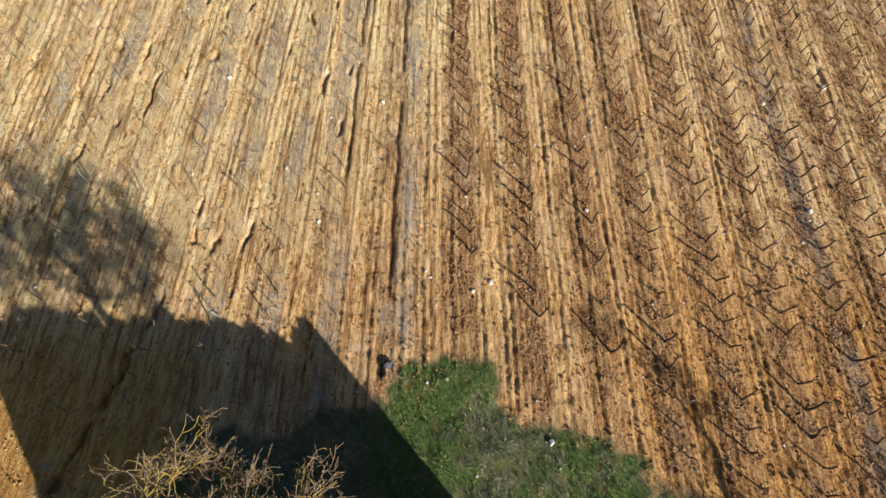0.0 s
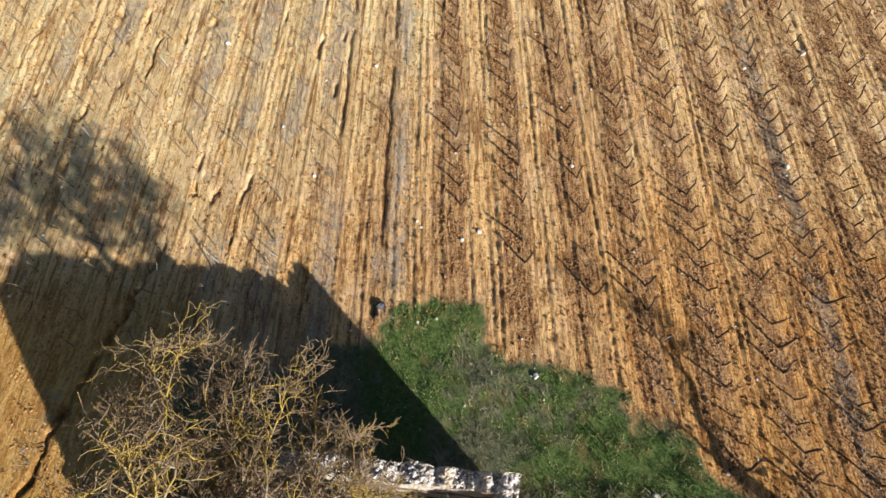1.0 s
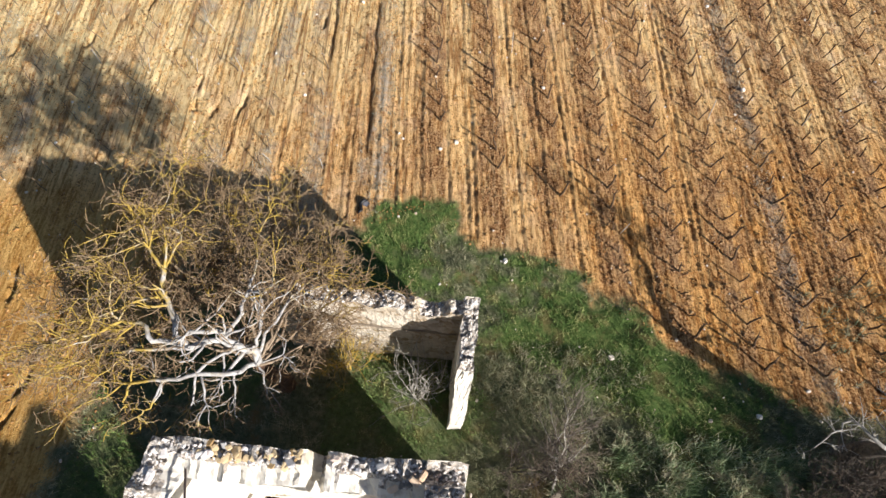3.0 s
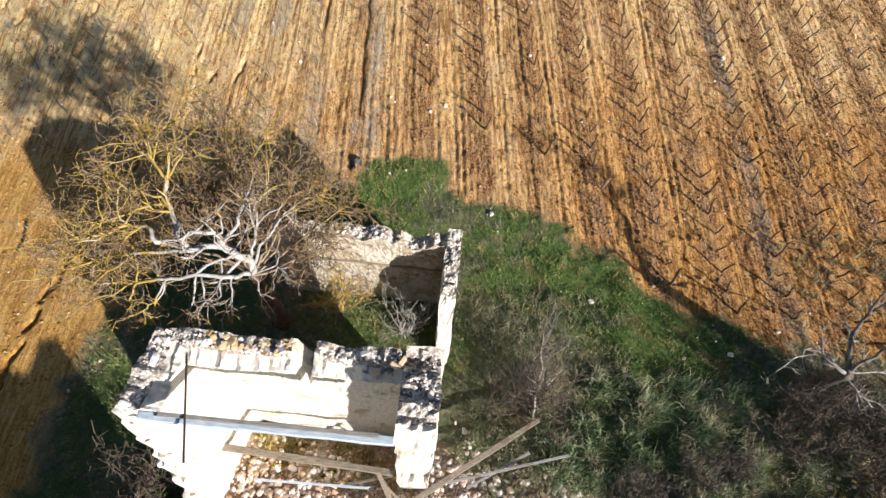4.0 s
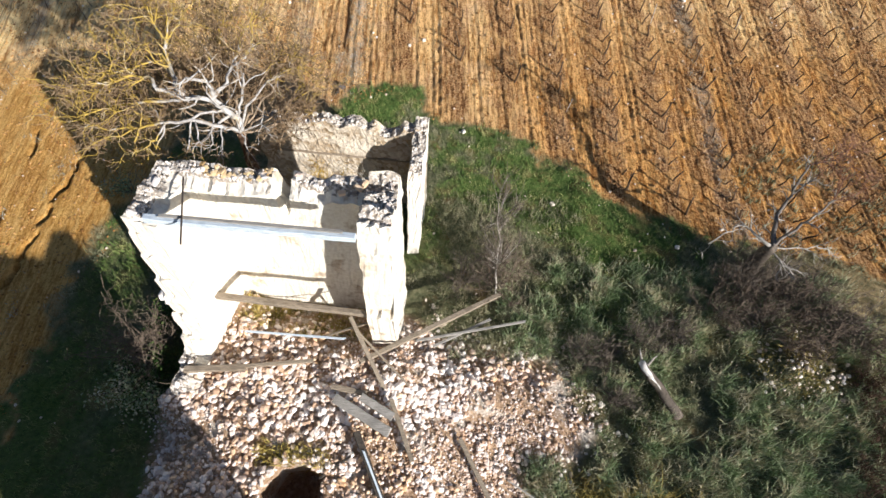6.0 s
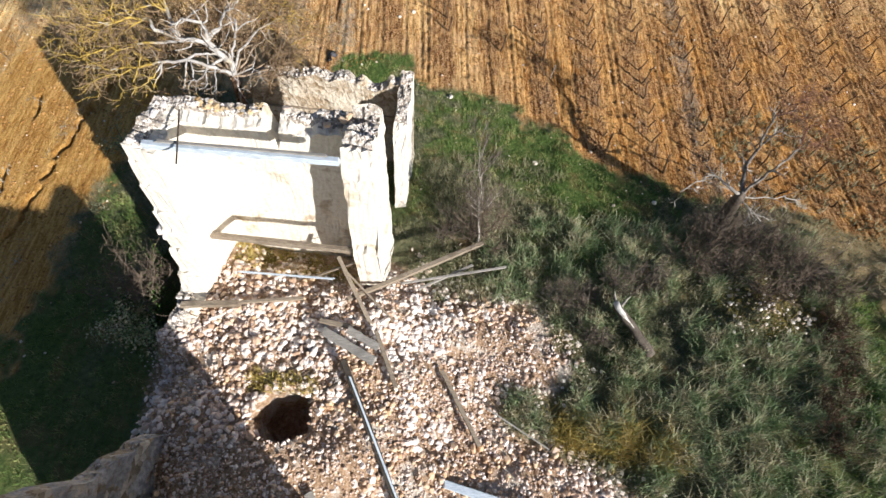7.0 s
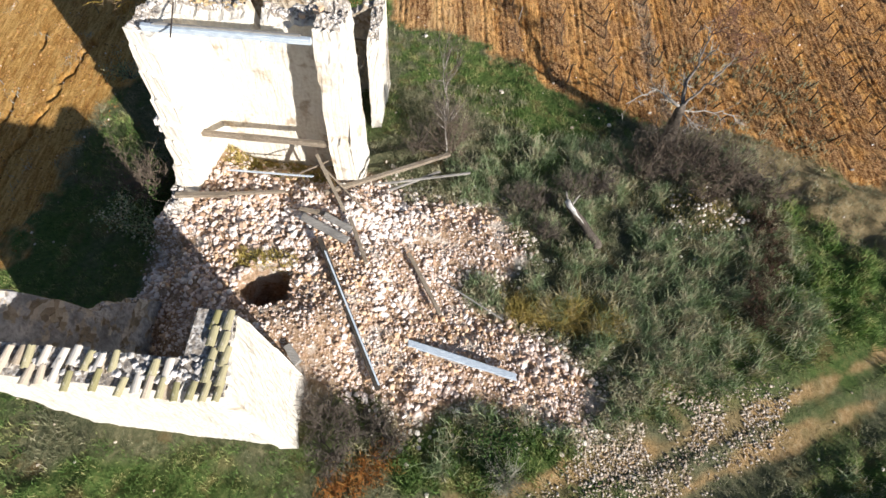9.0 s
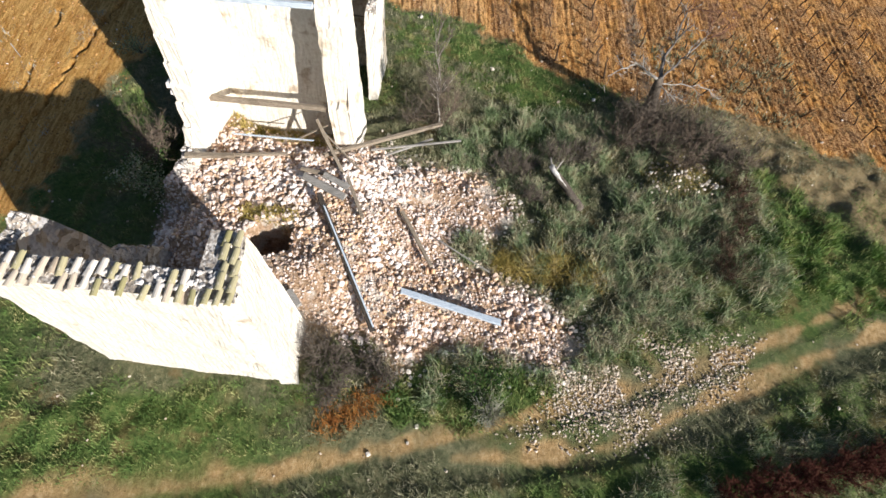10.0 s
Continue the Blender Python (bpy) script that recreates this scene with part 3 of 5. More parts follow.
def scatter_rocks(name, places, sizes, mat):
    """Many rocks in one mesh."""
    vs, fs, base = [], [], 0
    pick = rng.integers(0, len(ROCKS), len(places))
    for k, (v, f) in enumerate(ROCKS):
        idx = np.where(pick == k)[0]
        if not len(idx):
            continue
        R = spin(len(idx))
        stretch = rng.uniform(0.7, 1.35, (len(idx), 1, 3))
        p = np.einsum("nij,nkj->nki", R, v[None] * stretch) * sizes[idx][:, None, None] + places[idx][:, None, :]
        vs.append(p.reshape(-1, 3))
        fs.append((f[None] + (np.arange(len(idx)) * len(v))[:, None, None] + base).reshape(-1, 3))
        base += len(idx) * len(v)
    return fast_mesh(name, np.concatenate(vs), np.concatenate(fs), mat)


def on_ground(x, y, lift=0.0):
    return np.stack([x, y, ground_height(x, y) + lift], -1)


# ---- walls ----
def wall_mesh(name, p0, p1, thick, side, top, mat, foot=-0.4, rag=0.14, seed=0, core=1, dip=0.0):
    """A ragged masonry wall from p0 to p1. side: 1 or -1, where its thickness goes. top: (distance, height) pairs.
    dip: how far the second face ends below the first; the lower part of that slope keeps its plaster."""
    p0, p1 = np.array(p0, float), np.array(p1, float)
    length = np.linalg.norm(p1 - p0)
    u = (p1 - p0) / length
    nrm = np.array([-u[1], u[0]]) * side
    n = max(4, int(length / 0.075))
    rows = 26
    s = np.linspace(0, length, n + 1)
    r = np.random.default_rng(seed)
    ts, tz = zip(*top)
    bite = 2 * vnoise(s, s * 0 + seed, 0.34, seed + 200) - 1 + 0.5 * (2 * vnoise(s, s * 0 + seed, 0.15, seed + 220) - 1)
    prof = np.interp(s, ts, tz) + rag * bite * np.minimum(1, np.interp(s, ts, tz))
    V, F, tops = [], [], []
    m, wide = n + 1, 9
    end = r.uniform(-0.09, 0.03, (rows + 1, 2))
    for face in (0, 1):
        for j in range(rows + 1):
            z = foot + (prof - face * dip + (0.06 if face else -0.05) * rag * 5 * (r.random(m) - 0.5) - foot) * j / rows
            off = face * thick + (vnoise(s + 17 * face, z, 0.6, seed + 80) - 0.5) * 0.10 + (r.random(m) - 0.5) * 0.025
            push = np.zeros(m)
            swing = min(0.3, 1.1 * rag) * (vnoise(np.array([7.0 * face, 50 + 7.0 * face]), np.array([z[0], z[-1]]), 0.45, seed + 260) - 0.6)
            push += min(0.28, 0.9 * rag) * (vnoise(z, z * 0 + seed, 0.5, seed + 270) - 0.5) * step(s, 0.55 * length, 0.9 * length) * (core > 0)
            push[0], push[-1] = min(0.3, rag) * end[j, 0], push[-1] + swing[1] - min(0.3, rag) * end[j, 1]
            q = p0[None] + u[None] * (s + push)[:, None] + nrm[None] * off[:, None]
            V.append(np.column_stack([q, z]))
    for k in range(1, wide):  # the broken top, uneven across its width
        f = k / wide
        a, b = V[rows], V[2 * rows + 1]
        q = a * (1 - f) + b * f
        q[:, :2] += r.normal(size=(m, 2)) * 0.012
        q[:, 2] += (0.35 + rag) * 0.5 * (vnoise(s, s * 0 + f * thick, 0.13, seed + 240) - 0.5) * (1 if f < 0.55 or not dip else 0.2) + r.normal(size=m) * (0.028 if f < 0.55 or not dip else 0.01) + 0.6 * dip * (f if f < 0.55 else 0)
        V.append(q)
    V = np.concatenate(V)
    half = (rows + 1) * m
    for j in range(rows):
        for i in range(n):
            a = j * m + i
            F.append((a, a + 1, a + 1 + m, a + m))
            b = half + a
            F.append((b, b + m, b + 1 + m, b + 1))
        for i in (0, n):
            a = j * m + i
            F.append((a, a + m, half + a + m, half + a) if i == 0 else (a, half + a, half + a + m, a + m))
    line = [rows * m] + [2 * half + k * m for k in range(wide - 1)] + [half + rows * m]
    for i in range(n):
        steep = abs(np.interp(s[min(i + 3, n)], ts, tz) - np.interp(s[max(i - 3, 0)], ts, tz)) > 0.4
        for k, (a, b) in enumerate(zip(line, line[1:])):
            if not steep and not (dip and k > 4 + 2 * (bite[i] > 0.4)):
                tops.append(len(F))
            F.append((a + i, a + i + 1, b + i + 1, b + i))
        F.append((i, half + i, half + i + 1, i + 1))
    F += [tuple(a for a in line), tuple(a + n for a in reversed(line))]
    bm_me = mesh_from(name, V, F, mat)
    if core:
        bm_me.materials.append(M_CORE)
        for k in tops:
            bm_me.polygons[k].material_index = 1
    return bm_me, (s, prof, p0, u, nrm, thick)


STONE_TOP = [rock_mesh("stone", M_TOPSTONE, 30 + k, 0.6) for k in range(6)]
STONE_RUB = [rock_mesh("stone", M_RUBBLE, 50 + k, 0.75) for k in range(6)]
STONE_TAN = [rock_mesh("stone", M_TANSTONE, 70 + k, 0.65) for k in range(5)]


def cap_stones(wall, info, per_metre, seed, size=(0.035, 0.085), lift=-0.02, tan=None, low=False):
    s, prof, p0, u, nrm, thick = info
    r = random.Random(seed)
    for _ in range(int(s[-1] * per_metre)):
        d = r.uniform(0.05, s[-1] - 0.05)
        z = float(np.interp(d, s, prof))
        if abs(float(np.interp(d + 0.16, s, prof)) - float(np.interp(d - 0.16, s, prof))) > 0.3:
            continue
        q = p0 + u * d + nrm * r.uniform(0.06, (0.6 * thick if low else thick) - 0.06)
        ob = child("stone", r.choice(STONE_TAN if tan and tan[0] < d < tan[1] and r.random() < 0.75 else STONE_TOP if r.random() < 0.42 else STONE_RUB), wall)
        tanned = tan and tan[0] < d < tan[1] and r.random() < 0.45
        k = r.uniform(0.10, 0.19) if tanned else r.uniform(*size) if r.random() < 0.95 else r.uniform(0.12, 0.2)
        ob.matrix_basis = Matrix.Translation((q[0], q[1], z + lift + 0.1 * k)) @ pose(0, 0, 0, r.uniform(-25, 25), r.uniform(-25, 25), r.uniform(0, 360)) @ Matrix.Diagonal((k * r.uniform(0.8, 1.8), k, k * r.uniform(0.4, 0.9), 1))


def beam_mesh(name, a, b, width, height, mat, seed=0, bow=0.0):
    """A squared, slightly worn timber between two places."""
    a, b = Vector(a), Vector(b)
    r = random.Random(seed)
    d = (b - a).normalized()
    side = d.cross(Vector((0, 0, 1))).normalized()
    up = side.cross(d)
    n = 8
    c = 0.18
    ring = [(-1 + c, -1), (1 - c, -1), (1, -1 + c), (1, 1 - c), (1 - c, 1), (-1 + c, 1), (-1, 1 - c), (-1, -1 + c)]
    V, F = [], []
    for i in range(n + 1):
        t = i / n
        m = a.lerp(b, t) + up * (-bow * 4 * t * (1 - t))
        w, h = width / 2 * r.uniform(0.88, 1.06), height / 2 * r.uniform(0.88, 1.06)
        for x, y in ring:
            V.append(m + side * x * w + up * y * h + d * (r.uniform(-0.05, 0.05) if i in (0, n) else 0))
    for i in range(n):
        for k in range(8):
            p, q = i * 8 + k, i * 8 + (k + 1) % 8
            F.append((p, q, q + 8, p + 8))
    F.append(tuple(range(7, -1, -1)))
    F.append(tuple(n * 8 + k for k in range(8)))
    return mesh_from(name, V, F, mat)


def house():
    h = thing("ruined_house", "roofless collapsed stone farmhouse with white lime-plastered walls", "house")
    walls = {}

    def wall(key, label, cap, **k):
        me, info = wall_mesh("wall", mat={"back_west": M_SHADEDPLASTER, "rear": M_INNER, "east": M_INNER}.get(key, M_PLASTER), **k)
        walls[key] = child("wall", me, h, label)
        cap_stones(walls[key], info, cap, k["seed"], tan=(1.0, 3.5) if key == "rear" else None, low=key in ("rear", "west"), size=(0.03, 0.07))
        return walls[key]

    wall("rear", "rear wall with a notch broken out of its top", 44, p0=(-3.9, -6.12), p1=(3.05, -6.25), thick=0.75, side=-1, seed=1, dip=0.3,
         top=[(0, 8.0), (1.2, 8.05), (2.5, 7.95), (3.2, 8.1), (3.42, 8.05), (3.48, 7.6), (3.6, 7.15), (3.75, 7.3), (3.85, 7.95), (5, 8.0), (6.1, 8.0), (6.95, 8.05)])
    wall("west", "side wall broken off in steps", 54, p0=(-3.92, -6.14), p1=(-4.75, -11.5), thick=0.88, side=1, seed=2, dip=0.22,
         top=[(0, 8.0), (1.2, 8.0), (2.05, 8.05), (2.1, 7.5), (2.24, 7.4), (2.28, 6.7), (2.45, 6.6), (2.48, 5.6), (2.66, 5.5), (2.7, 4.7), (2.9, 4.6), (2.93, 3.7), (3.15, 3.6), (3.2, 2.7), (3.5, 2.5), (3.6, 2.0), (4.5, 1.7), (5.1, 1.5), (5.4, 1.2)])
    wall("east", "side wall with a ragged broken end", 110, p0=(3.07, -6.26), p1=(3.0, -8.8), thick=0.92, side=-1, seed=3, rag=0.3,
         top=[(0, 8.05), (0.5, 8.1), (1.2, 8.25), (1.9, 8.2), (1.96, 7.7), (2.05, 7.6), (2.1, 6.9), (2.22, 6.8), (2.25, 5.6), (2.36, 5.5), (2.38, 4.1), (2.46, 4.0), (2.5, 2.4), (2.54, 1.4)])
    wall("front", "front wall in full sun", 5, p0=(-5.02, -19.32), p1=(1.78, -19.67), thick=0.6, side=1, seed=4, rag=0.03,
         top=[(0, 7.4), (0.6, 7.5), (1.6, 7.6), (6.81, 7.62)])
    wall("gable", "end wall stub with a ragged slope", 0, p0=(2.3, -19.71), p1=(2.08, -17.25), thick=0.6, side=1, seed=5, rag=0.05, core=0,
         top=[(0, 7.62), (1.85, 7.86), (1.9, 7.4), (2.0, 7.2), (2.03, 6.4), (2.12, 5.9), (2.15, 4.8), (2.24, 4.2), (2.28, 2.9), (2.36, 2.3), (2.4, 1.4), (2.46, 0.8)])
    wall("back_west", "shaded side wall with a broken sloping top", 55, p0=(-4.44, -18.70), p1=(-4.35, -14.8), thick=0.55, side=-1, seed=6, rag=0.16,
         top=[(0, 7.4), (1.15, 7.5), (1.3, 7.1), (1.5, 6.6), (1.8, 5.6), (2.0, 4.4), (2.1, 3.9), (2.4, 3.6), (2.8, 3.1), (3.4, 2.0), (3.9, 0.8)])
    tie = child("beam", beam_mesh("beam", (-3.5, -8.22, 8.16), (2.12, -8.36, 8.22), 0.20, 0.22, M_WHITEWOOD, 1), h, "limewashed bluish tie beam")
    child("plate", beam_mesh("plate", (-3.1, -8.18, 8.30), (1.75, -8.29, 8.36), 0.10, 0.05, M_GREYWOOD, 4), tie, "dark weathered plate on the tie beam")
    child("beam", beam_mesh("beam", (-3.6, -8.15, 3.15), (2.6, -8.6, 3.5), 0.20, 0.25, M_WOOD, 2), h, "weathered floor beam")
    child("rod", beam_mesh("rod", (-2.98, -6.75, 8.1), (-2.1, -9.1, 8.55), 0.04, 0.04, M_STEEL, 3), h, "rusty iron rod")
    outline = [(-4.35, -19.52), (2.24, -19.72), (2.05, -17.82), (1.2, -17.78), (1.15, -18.95), (-4.3, -18.85)]
    top = [(x, y, 7.70 + 0.13 * (y + 19.6)) for x, y in outline]
    low = [(x, y, z - 0.08) for x, y, z in top]
    roof = child("roof", mesh_from("roof", top + low, [(0, 1, 2, 3, 4, 5), (11, 10, 9, 8, 7, 6)] + [(i, i + 6, (i + 1) % 6 + 6, (i + 1) % 6) for i in range(6)], M_CORE), h, "last strip of the tiled roof")
    # loose bricks on the rear wall, and pale corner blocks left standing out of the side wall
    for x, y, turn in ((1.46, -6.84, 20), (1.92, -6.66, -35), (2.1, -6.55, 60)):
        ob = child("brick", rock_mesh("brick", M_BRICK, int(100 * x), 0.8), walls["rear"], "loose orange brick")
        ob.matrix_basis = Matrix.Translation((x, y, 8.16 + 0.4 * (y + 6.55))) @ pose(0, 0, 0, 12, 8, turn) @ Matrix.Diagonal((0.27, 0.16, 0.2, 1))
    for z in (4.35, 3.95):
        ob = child("stone", STONE_RUB[int(10 * z) % 6], walls["west"], "pale corner block")
        ob.matrix_basis = Matrix.Translation((-4.42, -8.7, z)) @ pose(0, 0, 0, 5, 4, 20 * z) @ Matrix.Diagonal((0.5, 0.42, 0.4, 1))
    return h, roof


HOUSE, ROOF = house()


def annex():
    a = thing("roofless_annex", "low roofless stone annex behind the farmhouse", "outbuilding")
    for k in (dict(p0=(3.5, -0.84), p1=(-3.6, -0.68), thick=0.55, side=1, seed=7, rag=0.2,
                   top=[(0, 5.0), (0.9, 4.85), (1.05, 4.4), (1.8, 4.2), (2.1, 4.75), (3.2, 4.9), (4.4, 4.8), (5.6, 4.7), (6.6, 4.7), (7.1, 4.5)]),
              dict(p0=(3.5, -0.86), p1=(3.42, -4.1), thick=0.5, side=-1, seed=8, rag=0.12,
                   top=[(0, 5.05), (1, 4.85), (2.3, 4.6), (2.75, 3.6), (3.0, 2.2), (3.24, 0.9)])):
        me, info = wall_mesh("wall", mat=M_ANNEX if k["seed"] == 7 else M_PLASTER, **k)
        w = child("wall", me, a)
        cap_stones(w, info, 30, k["seed"] + 40)
    child("ledge", beam_mesh("ledge", (2.9, -1.42, 3.1), (-2.9, -1.28, 3.12), 0.08, 0.07, M_WOOD, 6), a, "dark embedded floor ledge")


annex()


# ---- branching plants ----
def tubes(name, lines, sides, mat):
    """lines: (points, radii) pairs, all in one mesh of tapered tubes."""
    V, F, base = [], [], 0
    ang = np.arange(sides) * 2 * np.pi / sides
    for pts, rad in lines:
        p, r = np.asarray(pts, float), np.asarray(rad, float)
        if sides > 4:  # rounded ends
            p = np.concatenate([p[:1] + 0.3 * r[0] * (p[0] - p[1]) / (np.linalg.norm(p[0] - p[1]) + 1e-9), p, p[-1:] + 0.5 * r[-1] * (p[-1] - p[-2]) / (np.linalg.norm(p[-1] - p[-2]) + 1e-9)])
            r = np.concatenate([[0.05 * r[0]], r, [0.05 * r[-1]]])
        d = np.gradient(p, axis=0)
        d /= np.linalg.norm(d, axis=1)[:, None] + 1e-9
        ref = np.where(np.abs(d[:, 2:3]) > 0.9, np.array([[1.0, 0, 0]]), np.array([[0, 0, 1.0]]))
        a = np.cross(d, ref)
        a /= np.linalg.norm(a, axis=1)[:, None] + 1e-9
        b = np.cross(d, a)
        ring = p[:, None] + r[:, None, None] * (a[:, None] * np.cos(ang)[None, :, None] + b[:, None] * np.sin(ang)[None, :, None])
        n = len(p)
        V.append(ring.reshape(-1, 3))
        i = np.arange(n * sides).reshape(n, sides) + base
        j = np.roll(i, -1, axis=1)
        F.append(np.stack([i[:-1], j[:-1], j[1:], i[1:]], -1).reshape(-1, 4))
        base += n * sides
    return fast_mesh(name, np.concatenate(V), np.concatenate(F), mat, sides > 4)


def wander(r, a, way, length, seg, wild, lift=0.0):
    """A crooked line from a."""
    n = max(2, int(length / seg))
    p, d = np.array(a, float), np.array(way, float)
    d /= np.linalg.norm(d) + 1e-9
    out = [p.copy()]
    for _ in range(n):
        d = d + r.normal(size=3) * wild + np.array([0, 0, lift])
        d /= np.linalg.norm(d)
        p = p + d * length / n
        out.append(p.copy())
    return np.array(out)


def reach(r, a, b, seg, wild):
    """A crooked line from a to b."""
    a, b = np.array(a, float), np.array(b, float)
    n = max(4, int(np.linalg.norm(b - a) / seg))
    t = np.linspace(0, 1, n + 1)[:, None]
    off = np.cumsum(r.normal(size=(n + 1, 3)) * wild, axis=0)
    off -= off[0] + t * (off[-1] - off[0])
    return a + (b - a) * t + off


def forks(r, line, rad, count, length, out, level, wild=0.22, lift=0.02, spread=0.9, least=0.008):
    """Side branches along a line, and theirs in turn, down to twigs."""
    n = len(line)
    for _ in range(count):
        k = r.integers(max(1, n // 5), n)
        d = line[k] - line[k - 1]
        d = d / (np.linalg.norm(d) + 1e-9) + r.normal(size=3) * spread
        ln = length * r.uniform(0.5, 1.15)
        q = wander(r, line[k], d, ln, max(0.12, ln / 6), wild, lift)
        r0 = max(least, min(rad[k] * 0.65, 0.02 + 0.028 * ln))
        rr = np.linspace(r0, max(least * 0.7, r0 * 0.35), len(q))
        out[level].append((q, rr))
        if level + 1 < len(out):
            forks(r, q, rr, max(2, int(count * 0.75)), length * 0.5, out, level + 1, wild, lift, spread, least)


def bare_tree():
    r = np.random.default_rng(5)
    t = thing("bare_tree", "large leafless tree with pale grey bark and yellow lichen", "tree")
    fork = np.array([-2.35, -4.15, 7.2])
    trunk = reach(r, (-3.5, -2.9, -0.2), fork, 0.4, 0.03)
    # Trunk coloured far darker than the limbs to stand in for the house's shade.
    child("trunk", tubes("trunk", [(trunk, np.linspace(0.34, 0.13, len(trunk)))], 9, M_BRAMBLESHADE), t)
    tiers, fine = [[], [], []], [[], [], []]

    def limb(r0, r1, *bends, shoots=9, reach_out=1.2, mat=M_BARK):
        """A crooked limb through a few bends, with side shoots on its outer part."""
        stops = [np.array(q, float) for q in bends]
        line = np.concatenate([reach(r, a, c, 0.2, 0.035)[(0 if i == 0 else 1):] for i, (a, c) in enumerate(zip(stops, stops[1:]))])
        rad = np.linspace(0.66 * r0, 0.8 * r1, len(line))
        child("limb", tubes("limb", [(line, rad)], 7, mat), t)
        k = len(line) // 3
        forks(r, line[k:], rad[k:], shoots, reach_out, tiers, 0, 0.34, -0.01, 0.8, 0.009)
        return line

    bend, joint, knot = (-2.7, -3.95, 8.0), (-3.5, -4.3, 8.6), (-4.3, -2.7, 9.35)
    limb(0.17, 0.13, fork, (-2.4, -3.9, 7.6), bend, shoots=3)
    limb(0.12, 0.05, bend, (-2.9, -3.9, 8.4), (-2.8, -4.0, 9.1), (-3.3, -4.1, 9.25), shoots=8)
    limb(0.11, 0.09, bend, (-3.1, -4.0, 8.4), joint, shoots=3)
    limb(0.075, 0.02, joint, (-4.0, -4.3, 8.5), (-5.3, -4.5, 8.4), (-6.2, -4.8, 8.3), (-6.9, -4.9, 8.15), shoots=13)
    limb(0.10, 0.03, joint, (-4.2, -4.3, 8.9), (-4.4, -4.0, 9.0), (-5.0, -3.9, 9.0), (-5.4, -4.3, 9.05), (-6.3, -4.5, 9.0), shoots=14)
    limb(0.10, 0.02, fork, (-2.6, -4.6, 7.9), (-3.3, -4.8, 8.3), (-4.0, -5.0, 8.3), (-5.8, -5.1, 7.9), (-6.6, -5.0, 7.8), shoots=14)
    limb(0.06, 0.04, (-3.3, -4.8, 8.3), (-2.9, -4.2, 8.1), bend, shoots=2)
    limb(0.04, 0.02, (-4.0, -5.0, 8.3), (-4.1, -5.6, 8.2), (-4.5, -5.8, 8.0), shoots=7, reach_out=0.7)
    limb(0.045, 0.02, (-3.2, -4.8, 8.25), (-3.05, -5.3, 8.05), (-2.95, -5.9, 8.2), shoots=6, reach_out=0.6)
    limb(0.085, 0.03, (-2.85, -3.9, 8.4), (-2.6, -3.3, 8.45), (-2.5, -2.8, 8.7), (-1.9, -3.0, 9.2), (-1.6, -2.8, 9.45), shoots=8)
    limb(0.07, 0.04, (-2.4, -3.9, 7.6), (-2.2, -3.5, 8.1), (-2.2, -2.9, 8.5), shoots=5)
    limb(0.075, 0.02, fork, (-2.2, -3.5, 7.7), (-1.7, -2.5, 7.9), (-1.3, -2.0, 7.9), (-0.6, -1.4, 7.9), shoots=12)
    limb(0.04, 0.02, fork, (-1.7, -3.9, 7.4), (-1.4, -4.1, 7.3), shoots=6, reach_out=0.8)
    limb(0.095, 0.07, joint, (-3.8, -4.1, 8.8), (-3.9, -3.75, 8.9), (-4.3, -3.2, 9.15), knot, shoots=6)
    limb(0.065, 0.025, knot, (-4.7, -2.3, 9.55), (-5.1, -1.6, 9.7), shoots=11)
    limb(0.045, 0.02, knot, (-4.2, -1.9, 9.3), (-4.3, -1.4, 9.2), shoots=7)
    limb(0.045, 0.02, (-4.3, -3.1, 9.15), (-4.8, -3.1, 9.3), (-5.6, -3.1, 9.2), shoots=9)
    limb(0.05, 0.03, knot, (-4.7, -1.6, 9.1), (-5.1, -0.3, 8.9), shoots=6)
    limb(0.03, 0.015, (-5.1, -0.3, 8.9), (-5.5, 0.1, 8.9), (-6.0, 0.5, 8.9), shoots=8, mat=M_TANBARK)
    limb(0.03, 0.015, (-5.1, -0.3, 8.9), (-5.2, 0.5, 8.9), (-5.0, 1.0, 8.9), shoots=8, mat=M_TANBARK)
    limb(0.05, 0.02, (-2.5, -2.8, 8.7), (-2.5, -2.1, 8.7), (-2.8, -1.0, 8.4), (-2.7, 0.3, 8.4), shoots=11)
    limb(0.05, 0.02, (-4.3, -3.3, 9.1), (-5.1, -3.6, 9.0), (-5.6, -3.9, 9.0), (-6.2, -4.1, 9.0), shoots=10)
    for low, tip in (((-2.6, -4.6, 7.9), (-2.7, -5.3, 6.9)), ((-3.3, -4.8, 8.3), (-3.7, -5.6, 6.9)), ((-4.0, -5.0, 8.3), (-4.6, -5.6, 7.2)), ((-4.8, -5.1, 8.1), (-5.3, -5.6, 7.2)), (fork, (-2.0, -4.9, 6.7)), ((-2.9, -4.2, 8.1), (-3.0, -5.2, 7.3))):
        limb(0.045, 0.016, low, np.array(low) * 0.5 + np.array(tip) * 0.5 + np.array([0.1, -0.1, 0.2]), tip, shoots=6, reach_out=0.7)
    # slender limbs that carry the brown outer haze of the crown
    for e in ((-6.9, -2.2, 8.2), (-6.2, -1.0, 8.4), (-3.7, 0.4, 8.4), (-1.2, -0.4, 8.0), (-0.2, -1.8, 7.4), (-3.9, -0.9, 8.6), (-1.6, -1.4, 8.3), (-7.0, -3.4, 7.6), (-4.6, 0.9, 8.0), (-3.2, -2.0, 7.6), (-5.4, -2.2, 7.6), (-0.8, -3.0, 7.0), (-6.3, 0.1, 7.6), (-2.0, 0.6, 7.6)):
        line = reach(r, fork + r.normal(size=3) * 0.05, e, 0.3, 0.10)
